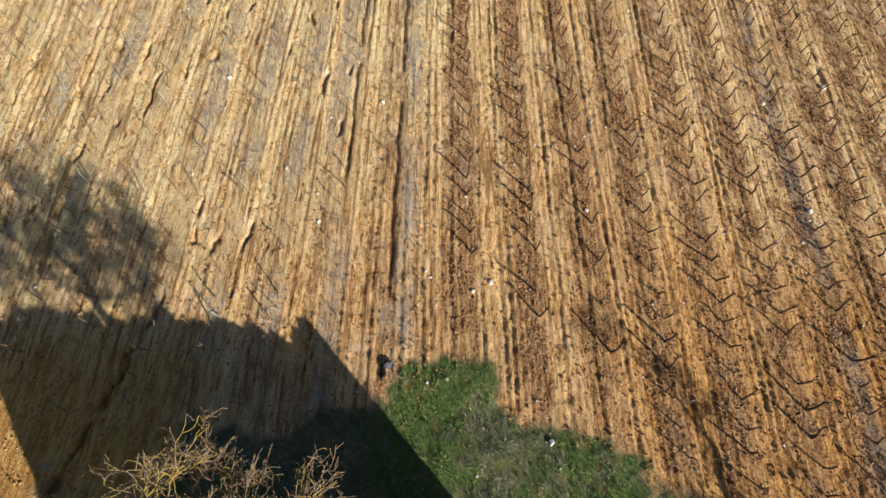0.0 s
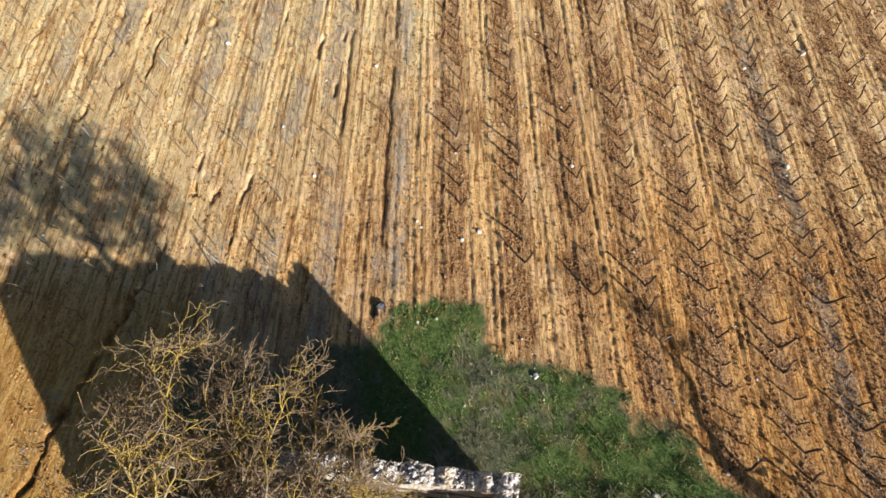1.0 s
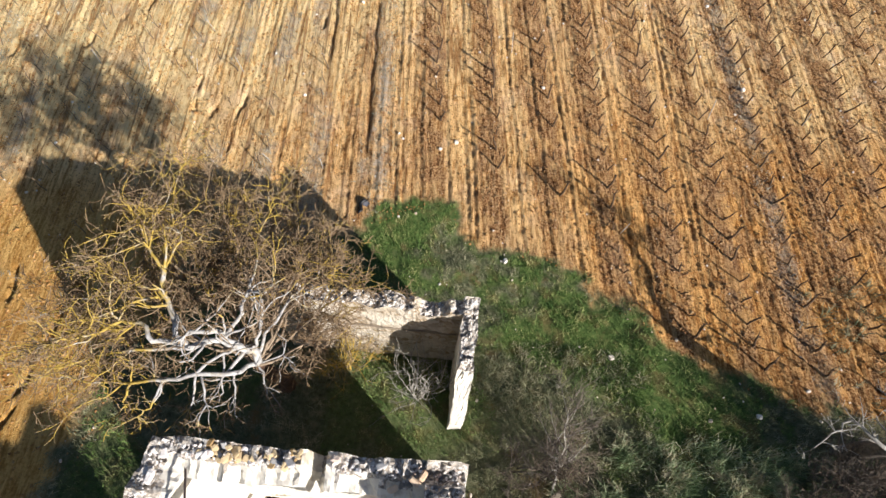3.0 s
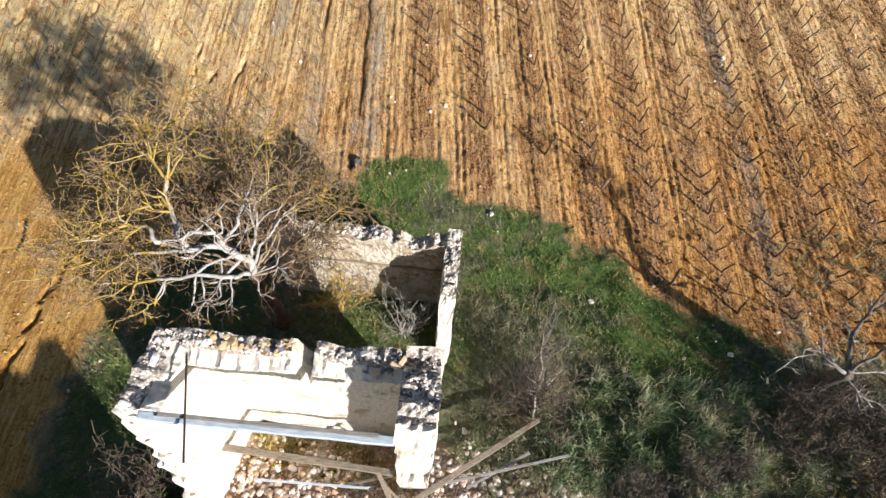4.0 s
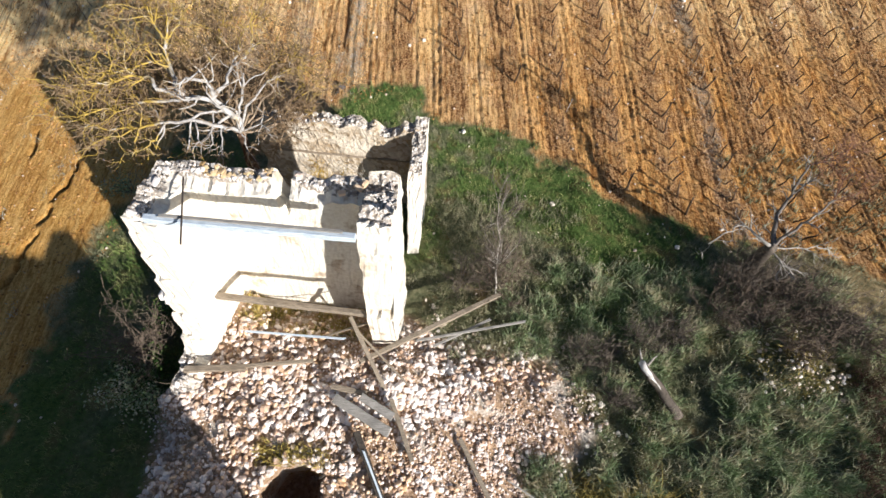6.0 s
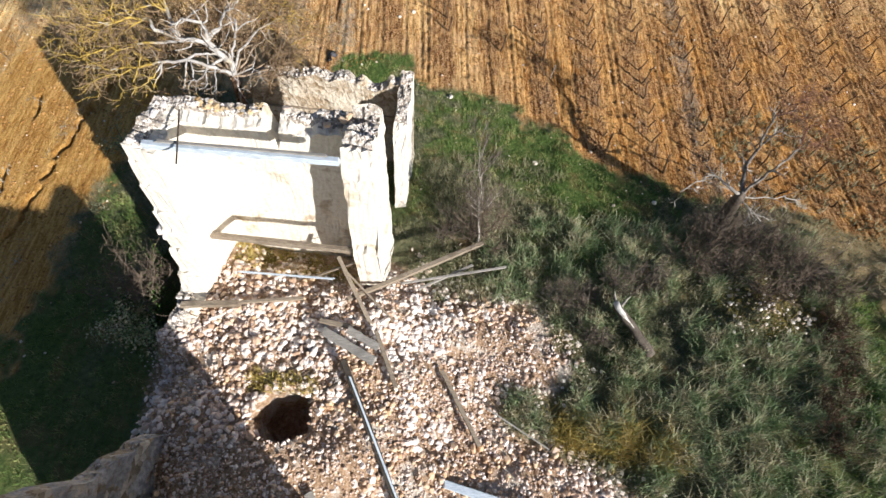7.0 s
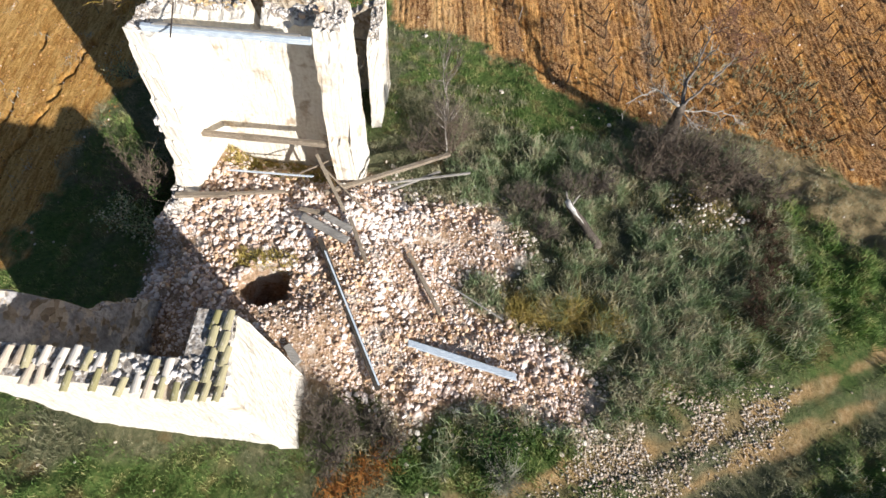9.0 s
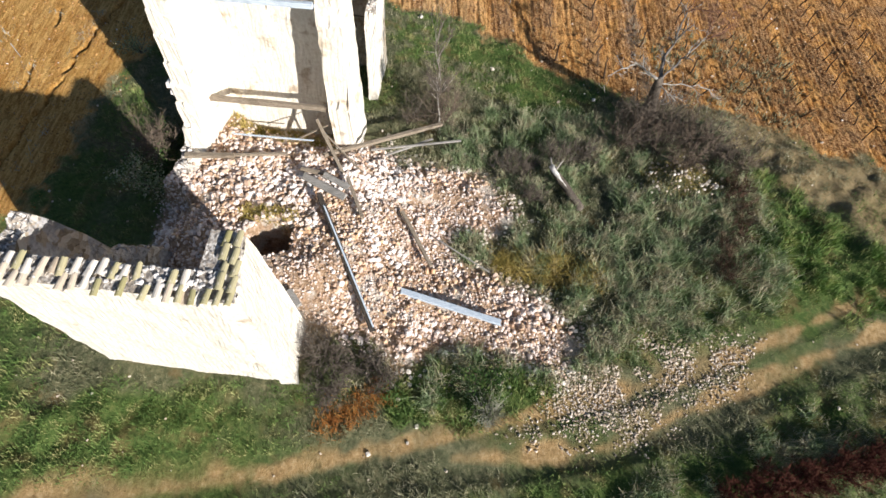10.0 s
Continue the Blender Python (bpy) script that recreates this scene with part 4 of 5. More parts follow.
        rad = np.linspace(0.045, 0.015, len(line))
        child("limb", tubes("limb", [(line, rad)], 5, M_TANBARK), t)
        forks(r, line[len(line) // 3:], rad[len(line) // 3:], 11, 1.3, fine, 0, 0.3, 0.02, 0.8, 0.009)
    for ln in tiers[0]:
        child("branch", tubes("branch", [ln], 5, M_BARK), t)
    for ln in fine[0]:
        child("branch", tubes("branch", [ln], 4, M_TANBARK), t)
    child("twig_mass", tubes("twig_mass", tiers[1][::2], 4, M_TANBARK), t, "short crooked shoots, yellow with lichen")["kind"] = "stuff"
    child("twig_mass", tubes("twig_mass", tiers[1][1::2] + tiers[2][::3] + fine[1] + fine[2], 3, M_TWIG), t, "fine bare brown twigs")["kind"] = "stuff"


def leaning_tree():
    r = np.random.default_rng(8)
    t = thing("leaning_tree", "small bare leaning tree with forked pale branches", "tree")
    base, fork = np.array([18.3, -3.9, -0.2]), np.array([17.6, -4.2, 2.95])
    trunk = reach(r, base, fork, 0.3, 0.03)
    child("trunk", tubes("trunk", [(trunk, np.linspace(0.40, 0.22, len(trunk)))], 8, M_DRYBARK), t)
    tiers, haze = [[], []], [[], [], []]
    junction, elbow = np.array([18.35, -2.3, 3.6]), np.array([16.5, -3.35, 3.15])
    for a, e, r0 in ((trunk[-1], junction, 0.12), (junction, (18.6, -1.5, 4.95), 0.065), (junction, (19.1, -1.7, 4.6), 0.05), (trunk[-1], elbow, 0.08), (elbow, (15.0, -4.3, 3.0), 0.035), (trunk[-1], (19.45, -2.8, 4.45), 0.07), (trunk[-2], (20.0, -3.6, 2.4), 0.04), ((20.0, -3.6, 2.4), (21.3, -3.4, 1.5), 0.03), (trunk[-2], (18.4, -5.2, 2.6), 0.04)):
        line = reach(r, a, e, 0.25, 0.05)
        rad = np.linspace(r0, 0.5 * r0, len(line))
        child("limb", tubes("limb", [(line, rad)], 6, M_GREYBARK if r0 > 0.1 or 0.045 < r0 < 0.075 else M_PALEBARK), t)
        forks(r, line, rad, 6, 0.8, tiers, 0, 0.2, 0.03, 0.7, 0.009)
    for a, e in (((18.6, -1.5, 4.95), (19.0, -1.9, 6.3)), ((18.6, -1.5, 4.95), (18.3, -2.7, 6.9)), ((18.6, -1.5, 4.95), (20.3, -2.2, 5.5)), ((19.45, -2.8, 4.45), (19.8, -2.0, 5.2)), ((19.45, -2.8, 4.45), (20.4, -2.6, 4.9))):
        line = reach(r, a, e, 0.2, 0.05)
        rad = np.linspace(0.03, 0.012, len(line))
        child("branch", tubes("branch", [(line, rad)], 5, M_HAZETWIG), t)
        forks(r, line, rad, 9, 0.75, haze, 0, 0.22, 0.02, 0.9, 0.006)
    child("twig_mass", tubes("twig_mass", tiers[0] + tiers[1], 3, M_PALEBARK), t)["kind"] = "stuff"
    child("twig_mass", tubes("twig_mass", haze[0] + haze[1] + haze[2], 3, M_HAZETWIG), t, "fine reddish-brown twigs")["kind"] = "stuff"


def bare_shrub(label, at, tall, wide, stems, mat, seed, twigs=7, wild=0.16, name="bare_shrub", group="", thick=0.028, lean=(0, 0)):
    r = np.random.default_rng(seed)
    x, y = at
    z = float(ground_height(x, y)) - 0.05
    t = thing(name, label, "shrub", (x, y, z), group)
    main, tiers = [], [[], []]
    for _ in range(stems):
        a = r.uniform(0, 2 * np.pi)
        d = np.array([math.cos(a) * wide * r.uniform(0.1, 1) + lean[0], math.sin(a) * wide * r.uniform(0.1, 1) + lean[1], tall * r.uniform(0.6, 1)])
        start = np.array([math.cos(a), math.sin(a), 0]) * r.uniform(0, 0.25 * wide)
        line = wander(r, start, d, np.linalg.norm(d), 0.25, wild, 0.03)
        rad = np.linspace(thick * r.uniform(0.7, 1.2), 0.010, len(line))
        main.append((line, rad))
        forks(r, line, rad, twigs, 0.35 * tall + 0.15, tiers, 0, 0.22, 0.02, 0.7, 0.0075)
    for ln in main:
        child("stem", tubes("stem", [ln], 4, mat), t)
    child("twig_mass", tubes("twig_mass", tiers[0] + tiers[1], 3, mat), t)["kind"] = "stuff"
    return t


def sapling():
    r = np.random.default_rng(22)
    t = thing("sapling", "slender pale leafless sapling leaning over dry grass", "tree")
    line = np.concatenate([reach(r, (6.9, -6.1, -0.1), (6.72, -5.3, 2.0), 0.2, 0.015), reach(r, (6.72, -5.3, 2.0), (6.4, -4.2, 4.4), 0.2, 0.02)[1:]])
    rad = np.linspace(0.05, 0.012, len(line))
    child("trunk", tubes("trunk", [(line, rad)], 6, M_PALEBARK), t)
    tiers = [[], []]
    forks(r, line[4:], rad[4:], 26, 1.3, tiers, 0, 0.14, 0.06, 0.55, 0.008)
    for ln in tiers[0]:
        child("branch", tubes("branch", [ln], 4, M_PALEBARK), t)
    child("twig_mass", tubes("twig_mass", tiers[1], 3, M_DRYBARK), t)["kind"] = "stuff"


def leaf_cloud(name, places, size, mat, flat=0.5):
    """Small pointed leaves, one quad each, at the places given."""
    n = len(places)
    R = spin(n)
    form = np.array([(-0.5, 0, 0), (0, 0.32, 0.06), (0.5, 0, 0), (0, -0.32, 0.06)])
    s = size * rng.uniform(0.6, 1.4, n)
    v = np.einsum("nij,kj->nki", R, form) * s[:, None, None] + places[:, None]
    return fast_mesh(name, v.reshape(-1, 3), np.arange(n * 4).reshape(n, 4), mat)


def leafy_shrub(label, at, tall, wide, count, mat, seed, size=0.11, name="leafy_shrub"):
    r = np.random.default_rng(seed)
    x, y = at
    z = float(ground_height(x, y)) - 0.05
    t = thing(name, label, "shrub", (x, y, z))
    stems, pts = [], []
    for _ in range(12):
        a = r.uniform(0, 2 * np.pi)
        d = np.array([math.cos(a) * wide, math.sin(a) * wide, tall]) * r.uniform(0.45, 1, 3)
        line = wander(r, (0, 0, 0), d, np.linalg.norm(d), 0.2, 0.2, 0.02)
        stems.append((line, np.linspace(0.03, 0.01, len(line))))
        for q in line[2:]:
            m = count // (12 * (len(line) - 2)) + 1
            pts.append(q + r.normal(size=(m, 3)) * (0.16 * wide, 0.16 * wide, 0.14 * tall))
    pts = np.concatenate(pts)
    pts[:, 2] = np.abs(pts[:, 2])
    for ln in stems:
        child("stem", tubes("stem", [ln], 4, M_DRYBARK), t)
    child("foliage", leaf_cloud("foliage", pts, size, mat), t)["kind"] = "stuff"


bare_tree()
leaning_tree()
bare_shrub("grey leafless shrub in dry grass", (6.9, -5.4), 2.4, 1.3, 20, M_THICKET, 21, 7, thick=0.02, lean=(0, 0.5))
sapling()
bare_shrub("low grey leafless shrub in dry grass", (5.4, -5.4), 1.7, 1.2, 9, M_DRYBARK, 23, 7)
bare_shrub("leafless shrub growing inside the roofless annex", (1.5, -3.0), 3.9, 1.0, 8, M_PALEBARK, 24, 6, thick=0.03)
bare_shrub("brown leafless shrub against the annex wall", (-1.2, -2.2), 3.4, 1.2, 10, M_TANBARK, 25, 7, thick=0.03)
for k, (x, y, h, w) in enumerate([(17.2, -5.4, 2.2, 1.6), (18.6, -6.2, 2.4, 1.8), (20.3, -5.6, 2.2, 1.8), (21.6, -6.4, 1.9, 1.6), (16.4, -6.0, 1.8, 1.4), (17.7, -4.8, 2.3, 1.3), (19.3, -4.6, 2.0, 1.4), (19.4, -7.2, 1.7, 1.4), (22.2, -7.4, 1.5, 1.2)]):
    bare_shrub("dense brown leafless thicket shrub", (x, y), h, w, 16, M_THICKET if k % 3 else M_DRYBARK, 30 + k, 7, name="thicket_shrub", group="thicket by the leaning tree")
for k, (x, y, h, w) in enumerate([(12.9, -7.6, 1.1, 0.8), (11.2, -8.3, 1.0, 0.8), (14.2, -7.0, 1.3, 0.9), (10.3, -8.6, 0.9, 0.7), (11.6, -10.1, 0.9, 0.4)]):
    bare_shrub("low grey leafless brush beside the rubble", (x, y), h, w, 16, M_DRYBARK, 45 + k, 7, name="brush", group="brush beside the rubble", thick=0.02)
for k in range(9):
    x, y = 22.2 - 0.24 * k + 0.3 * math.sin(5 * k), -8.4 - 0.66 * k
    bare_shrub("dark brown bramble bush", (x, y), 0.75, 0.65, 12, M_BRAMBLESHADE, 300 + k, 6, name="bramble", group="brambles", thick=0.014)
bare_shrub("grey-brown leafless shrub beside the west wall", (-6.5, -9.5), 2.6, 1.2, 16, M_THICKET, 61, 8)
leafy_shrub("thin olive shrub beside the west wall", (-6.2, -11.0), 1.8, 1.2, 1900, M_TUSSOCK, 68, 0.1)
leafy_shrub("ivy-green shrub beside the west wall", (-5.9, -10.5), 1.6, 1.0, 1500, M_IVY, 62)
leafy_shrub("low green shrub in the shade of the house", (-6.3, -8.2), 1.2, 0.9, 900, M_IVY, 63)
leafy_shrub("yellow-green shrub at the field's edge", (-10.2, -2.0), 1.5, 0.8, 700, M_TUSSOCK, 64, 0.09)
bare_shrub("tangled brown bramble against the broken wall", (3.1, -18.6), 1.3, 0.9, 18, M_DRYBARK, 65, 9, name="bramble", thick=0.018)
bare_shrub("tangled brown bramble at the wall's foot", (3.5, -19.7), 1.0, 1.0, 16, M_DRYBARK, 66, 9, name="bramble", thick=0.018)
for x, y in ((4.4, -18.8), (5.5, -19.0)):
    bare_shrub("low tangled bramble at the edge of the rubble", (x, y), 0.7, 0.9, 16, M_DRYBARK, int(x * 10) + 600, 8, name="bramble", thick=0.016)
leafy_shrub("dark green shrub below the rubble", (9.1, -19.4), 1.0, 1.5, 2800, M_IVY, 67, 0.1)
for k in range(9):
    bare_shrub("dark red leafless hedge plant beyond the track", (18.8 + 0.85 * k, -22.6 + 0.24 * k), 0.75, 0.7, 20, M_REDTWIG, 70 + k, 8, name="hedge_plant", group="hedge beyond the track", thick=0.018)


# ---- fallen log ----
def fallen_log():
    r = np.random.default_rng(14)
    t = thing("fallen_log", "split fallen log, bleached on top and dark below, in grass", "log")
    a, b = np.array([12.5, -8.7, 1.0]), np.array([13.95, -10.5, 0.22])
    line = reach(r, a, b, 0.25, 0.03)
    child("trunk", tubes("trunk", [(line, np.linspace(0.17, 0.21, len(line)))], 8, M_DRYBARK), t)
    child("split_face", tubes("split_face", [(line[:len(line) * 3 // 5] + np.array([-0.05, -0.02, 0.11]), np.linspace(0.15, 0.06, len(line) * 3 // 5))], 6, M_BLEACHED), t, "bleached split wood")
    child("stub", tubes("stub", [(wander(r, line[1], (0.3, 0.5, 0.5), 0.7, 0.15, 0.15), np.linspace(0.07, 0.02, 5))], 6, M_PALEBARK), t)
    child("stub", tubes("stub", [(wander(r, line[0], (-0.2, 0.6, 0.2), 0.5, 0.15, 0.15), np.linspace(0.07, 0.02, 4))], 6, M_PALEBARK), t)


fallen_log()


# ---- loose timbers on the rubble ----
def timber(label, a, b, w, h, mat, seed, name="timber_beam"):
    tagged(new(name, beam_mesh(name, a, b, w, h, mat, seed)), label, "timber", "fallen timbers")


timber("long weathered roof beam lying on rubble and grass", (1.75, -9.75, 1.75), (7.0, -6.1, 0.62), 0.19, 0.17, M_WOOD, 21)
timber("long thin silvery pole lying across rubble", (3.7, -8.5, 0.95), (8.0, -7.3, 0.80), 0.09, 0.08, M_GREYWOOD, 22, "timber_pole")
timber("weathered short prop under the long pole", (4.4, -8.6, 0.75), (6.6, -7.3, 0.75), 0.1, 0.1, M_GREYWOOD, 23, "timber_pole")
timber("long dark charred rafter with a pale edge on rubble", (2.05, -12.2, 2.05), (4.95, -17.6, 0.72), 0.22, 0.26, M_DARKWOOD, 24)
timber("thin pale lath lying along the charred rafter", (2.36, -12.75, 2.07), (4.98, -17.5, 0.88), 0.07, 0.07, M_WHITEWOOD, 25, "lath")
timber("limewashed plank half sunk in rubble", (5.9, -15.8, 0.80), (10.1, -16.75, 0.50), 0.26, 0.14, M_WHITEWOOD, 26, "plank")
timber("weathered beam lying along the broken wall", (-4.25, -10.5, 1.88), (-2.2, -10.25, 1.82), 0.22, 0.18, M_WOOD, 27)
timber("thin weathered beam half buried in rubble", (-2.2, -10.2, 1.8), (0.1, -9.8, 1.72), 0.14, 0.12, M_WOOD, 28)
timber("dark leaning post fallen from the upper floor", (1.3, -8.35, 2.5), (2.75, -10.6, 1.62), 0.16, 0.14, M_WOOD, 29)
timber("thin lath leaning against the floor beam", (0.25, -8.85, 1.62), (2.1, -8.5, 2.6), 0.08, 0.06, M_WOOD, 30, "lath")
timber("thin lath lying across the fallen post", (1.5, -8.7, 2.3), (3.6, -10.4, 1.55), 0.08, 0.06, M_WOOD, 31, "lath")
timber("thin pale metal strip lying on rubble", (-2.6, -8.9, 1.75), (1.1, -8.9, 1.72), 0.08, 0.05, M_WHITEWOOD, 32, "lath")
timber("wide grey board lying on rubble", (1.1, -11.1, 1.88), (3.1, -12.1, 1.88), 0.34, 0.1, M_GREYWOOD, 33, "board")
timber("grey board lying beside another on rubble", (2.0, -11.0, 1.96), (3.2, -11.6, 1.92), 0.28, 0.1, M_GREYWOOD, 34, "board")
timber("short dark beam end on rubble", (0.9, -10.7, 1.82), (2.2, -10.85, 1.80), 0.18, 0.14, M_WOOD, 35)
timber("short weathered rafter on rubble", (3.05, -11.0, 1.88), (3.95, -12.9, 1.68), 0.16, 0.14, M_WOOD, 36)
timber("weathered rafter slanting over rubble", (5.55, -12.0, 1.05), (7.05, -14.5, 0.72), 0.16, 0.14, M_WOOD, 37)
timber("thin dead branch lying in grass", (7.3, -13.2, 0.75), (9.6, -14.4, 0.4), 0.05, 0.05, M_GREYWOOD, 38, "dead_branch")
timber("dark stick leaning over the cellar hole", (1.0, -13.6, 1.5), (1.9, -12.9, 1.7), 0.08, 0.08, M_DARKWOOD, 39, "lath")
timber("short board leaning on the gable stub", (1.5, -16.4, 1.3), (2.0, -17.0, 1.25), 0.3, 0.08, M_GREYWOOD, 40, "board")


# ---- roof tiles along the eave ----
def tile_mesh(name, mat, seed):
    r = random.Random(seed)
    V, F = [], []
    n = 6
    for i, (y, s) in enumerate(((0, 1.0), (0.46, 0.82))):
        for rad in (0.115, 0.098):
            for k in range(n + 1):
                a = math.pi * k / n
                V.append((math.cos(a) * rad * s + r.uniform(-0.006, 0.006), y + r.uniform(-0.02, 0.02), math.sin(a) * rad * s * 0.8))
    m = n + 1
    for k in range(n):
        F += [(k, k + 1, k + 1 + 2 * m, k + 2 * m), (m + k, m + k + 2 * m, m + k + 1 + 2 * m, m + k + 1), (k, k + m, k + 1 + m, k + 1), (2 * m + k, 2 * m + k + 1, 3 * m + k + 1, 3 * m + k)]
    F += [(0, 2 * m, 3 * m, m), (n, m + n, 3 * m + n, 2 * m + n)]
    return mesh_from(name, V, F, mat)


def eave_tiles():
    r = random.Random(3)
    plain_tiles = [tile_mesh("tile", M_TILE, k) for k in range(4)]
    mossy = [tile_mesh("tile", M_MOSSTILE, 10 + k) for k in range(3)]
    u = Vector((6.2, -0.18, 0.0)).normalized()
    n = 21
    for i in range(n + 1):
        f = i / n
        base = Vector((-4.25, -19.66, 7.72)) + u * 6.38 * f
        verge = i >= n - 1
        rows = 5 if verge else (2 if f < 0.66 else r.choice((1, 1, 2)))
        for j in range(rows):
            if not verge and r.random() < 0.10:
                continue
            ob = child("tile", r.choice(mossy if verge or r.random() < (0.16 if f < 0.66 else 0.5) else plain_tiles), ROOF)
            y = 0.38 * j + r.uniform(-0.10, 0.08)
            ob.matrix_basis = Matrix.Translation(base + Vector((r.uniform(-0.04, 0.04) - 0.1 * y * verge, y, 0.13 * y + 0.03 + 0.012 * (j % 2)))) @ pose(0, 0, 0, 8 + r.uniform(-6, 6), r.uniform(-8, 8), -6 + r.uniform(-7, 7) * (not verge)) @ Matrix.Diagonal((r.uniform(0.75, 1.0), r.uniform(0.85, 1.08) if not verge else 1.0, r.uniform(0.8, 1.1), 1))
            if i < n and r.random() < 0.55:
                lo = child("tile", r.choice(plain_tiles), ROOF)
                lo.matrix_basis = Matrix.Translation(base + u * 0.145 + Vector((0, y, 0.13 * y + 0.08))) @ pose(0, 0, 0, 8, 180, -2.6 + r.uniform(-8, 8))
    for i in range(80):
        ob = child("stone", r.choice(STONE_TOP + STONE_RUB[:2]), ROOF)
        k = r.uniform(0.06, 0.17)
        ob.matrix_basis = Matrix.Translation((r.uniform(-0.2, 1.7) if i < 55 else r.uniform(-4.2, 0), r.uniform(-19.5, -18.95), 7.78 + r.uniform(0, 0.06))) @ pose(0, 0, 0, r.uniform(-30, 30), r.uniform(-30, 30), r.uniform(0, 360)) @ Matrix.Scale(k, 4)


eave_tiles()


# ---- a dark bent scrap at the field's edge ----
def scrap():
    r = np.random.default_rng(2)
    z = float(ground_height(-1.75, 5.85))
    t = thing("plastic_scrap", "crumpled black plastic scrap lying on soil", "litter", (-1.75, 5.85, z))
    child("strip", tubes("strip", [(np.array([(-0.2, -0.45, 0.05), (-0.05, -0.3, 0.1), (-0.12, -0.1, 0.08), (-0.16, 0.1, 0.1), (-0.02, 0.22, 0.16), (0.14, 0.3, 0.1)]), np.array([0.05, 0.08, 0.07, 0.09, 0.1, 0.06]))], 6, M_RAG), t)
    child("flap", mesh_from("flap", [(-0.05, 0.0, 0.1), (0.15, -0.05, 0.06), (0.3, 0.12, 0.09), (0.2, 0.25, 0.05), (0.0, 0.2, 0.14), (-0.05, 0.0, 0.07), (0.15, -0.05, 0.03), (0.3, 0.12, 0.06), (0.2, 0.25, 0.02), (0.0, 0.2, 0.11)],
                            [(0, 1, 2, 3, 4), (9, 8, 7, 6, 5), (0, 5, 6, 1), (1, 6, 7, 2), (2, 7, 8, 3), (3, 8, 9, 4), (4, 9, 5, 0)], M_GREYRAG), t, "grey crumpled flap")


scrap()


# ---- the vineyard ----
def vine_lines(seed):
    r = np.random.default_rng(seed)
    tall = r.uniform(0.64, 0.88)
    trunk = wander(r, (0, 0, -0.08), (r.uniform(-0.15, 0.15), r.uniform(-0.15, 0.15), 1), tall + 0.08, 0.13, 0.09)
    out = [(trunk, np.linspace(0.054, 0.04, len(trunk)))]
    for k in range(r.integers(2, 5)):
        s = 1 if k % 2 else -1
        arm = wander(r, trunk[-1 - (k % 2)], (r.uniform(-0.5, 0.5), s * r.uniform(0.3, 1.0), r.uniform(0.4, 1.1)), r.uniform(0.12, 0.26), 0.07, 0.2, 0.05)
        out.append((arm, np.linspace(0.026, 0.013, len(arm))))
    return out


def vineyard():
    r = random.Random(17)
    forms = [vine_lines(100 + k) for k in range(6)]
    meshes = [[tubes("trunk" if i == 0 else "arm", [ln], 5 if i == 0 else 4, M_VINE) for i, ln in enumerate(f)] for f in forms]
    slim = [[(p, 0.6 * q) for p, q in f] for f in forms]
    slim_meshes = [[tubes("trunk" if i == 0 else "arm", [ln], 5 if i == 0 else 4, M_VINEGREY) for i, ln in enumerate(f)] for f in slim]
    far_lines, slim_lines, count = [], [], 0
    first = {1.59: 11.5, 4.67: 8.7, 7.64: 6.6, -2.05: 12.5, -4.65: 11.0}
    for x0 in ROW_AT:
        y = r.uniform(0, 1.3) - 20
        sl = float(row_slope(x0))
        while y < 44:
            y += 1.1 + r.uniform(-0.14, 0.14)
            x = x0 + sl * (y - 10) + r.uniform(-0.14, 0.14)
            if not -31 < x < 36 or float(inside(YARD, x, y)) > -0.7 or y < first.get(x0, -99) or r.random() < (0.04 if x0 > 0 else 0.2) or (x < -8 and y < 3):
                continue
            z = float(ground_height(x, y))
            k, turn, size = r.randrange(6), r.uniform(0, 360), r.uniform(0.7, 1.25)
            m = Matrix.Translation((x, y, z)) @ pose(0, 0, 0, 0, 0, turn) @ Matrix.Scale(size, 4)
            if y < 27 and -10.5 < x0 < 20 and count < 300:
                count += 1
                v = thing("grapevine", "pruned leafless grapevine with a dark gnarled trunk" if x0 > 0 else "slender young leafless grapevine in pale soil", "grapevine", group="vineyard rows")
                v.matrix_basis = m
                for i, me in enumerate(meshes[k] if x0 > 0 else slim_meshes[k]):
                    child("trunk" if i == 0 else "arm", me, v)
            else:
                M3 = np.array(m)
                (far_lines if x0 > 0 else slim_lines).extend((p @ M3[:3, :3].T + M3[:3, 3], q) for p, q in (forms if x0 > 0 else slim)[k])
    tagged(new("grapevines", tubes("grapevines", far_lines, 4, M_VINE)), "further rows of pruned leafless grapevines", "grapevines", "vineyard rows", "stuff")
    tagged(new("young_grapevines", tubes("young_grapevines", slim_lines, 4, M_VINEGREY)), "further rows of slender young leafless grapevines", "grapevines", "vineyard rows", "stuff")


vineyard()
for k, (x, y) in enumerate([(-17.3, 13.5), (-14.6, 13.3), (-12.1, 13.6), (-9.6, 13.9), (2.4, 23.1), (5.4, 17.2), (8.0, 23.1), (10.9, 17.9), (-12.0, 16.9), (-15.2, 18.8), (7.8, 28.8), (-9.2, 7.4), (-6.7, 8.0), (-4.1, 7.9), (-11.8, 6.6), (10.7, 5.5), (16.4, 13.3), (21.8, 13.5), (-16.3, -3.2), (-15.2, -8.0)]):
    q = np.random.default_rng(200 + k)
    z = float(ground_height(x, y))
    dx, dy = q.normal(size=2) * 0.25
    tagged(new("vine_stake", tubes("vine_stake", [(np.array([(x, y, z - 0.1), (x + dx * 0.5, y + dy * 0.5, z + 0.5), (x + dx, y + dy, z + 1.05)]), np.array([0.022, 0.02, 0.018]))], 5, M_STAKE)),
           "thin pale grey stake standing in a vine row", "stake", "vine stakes")


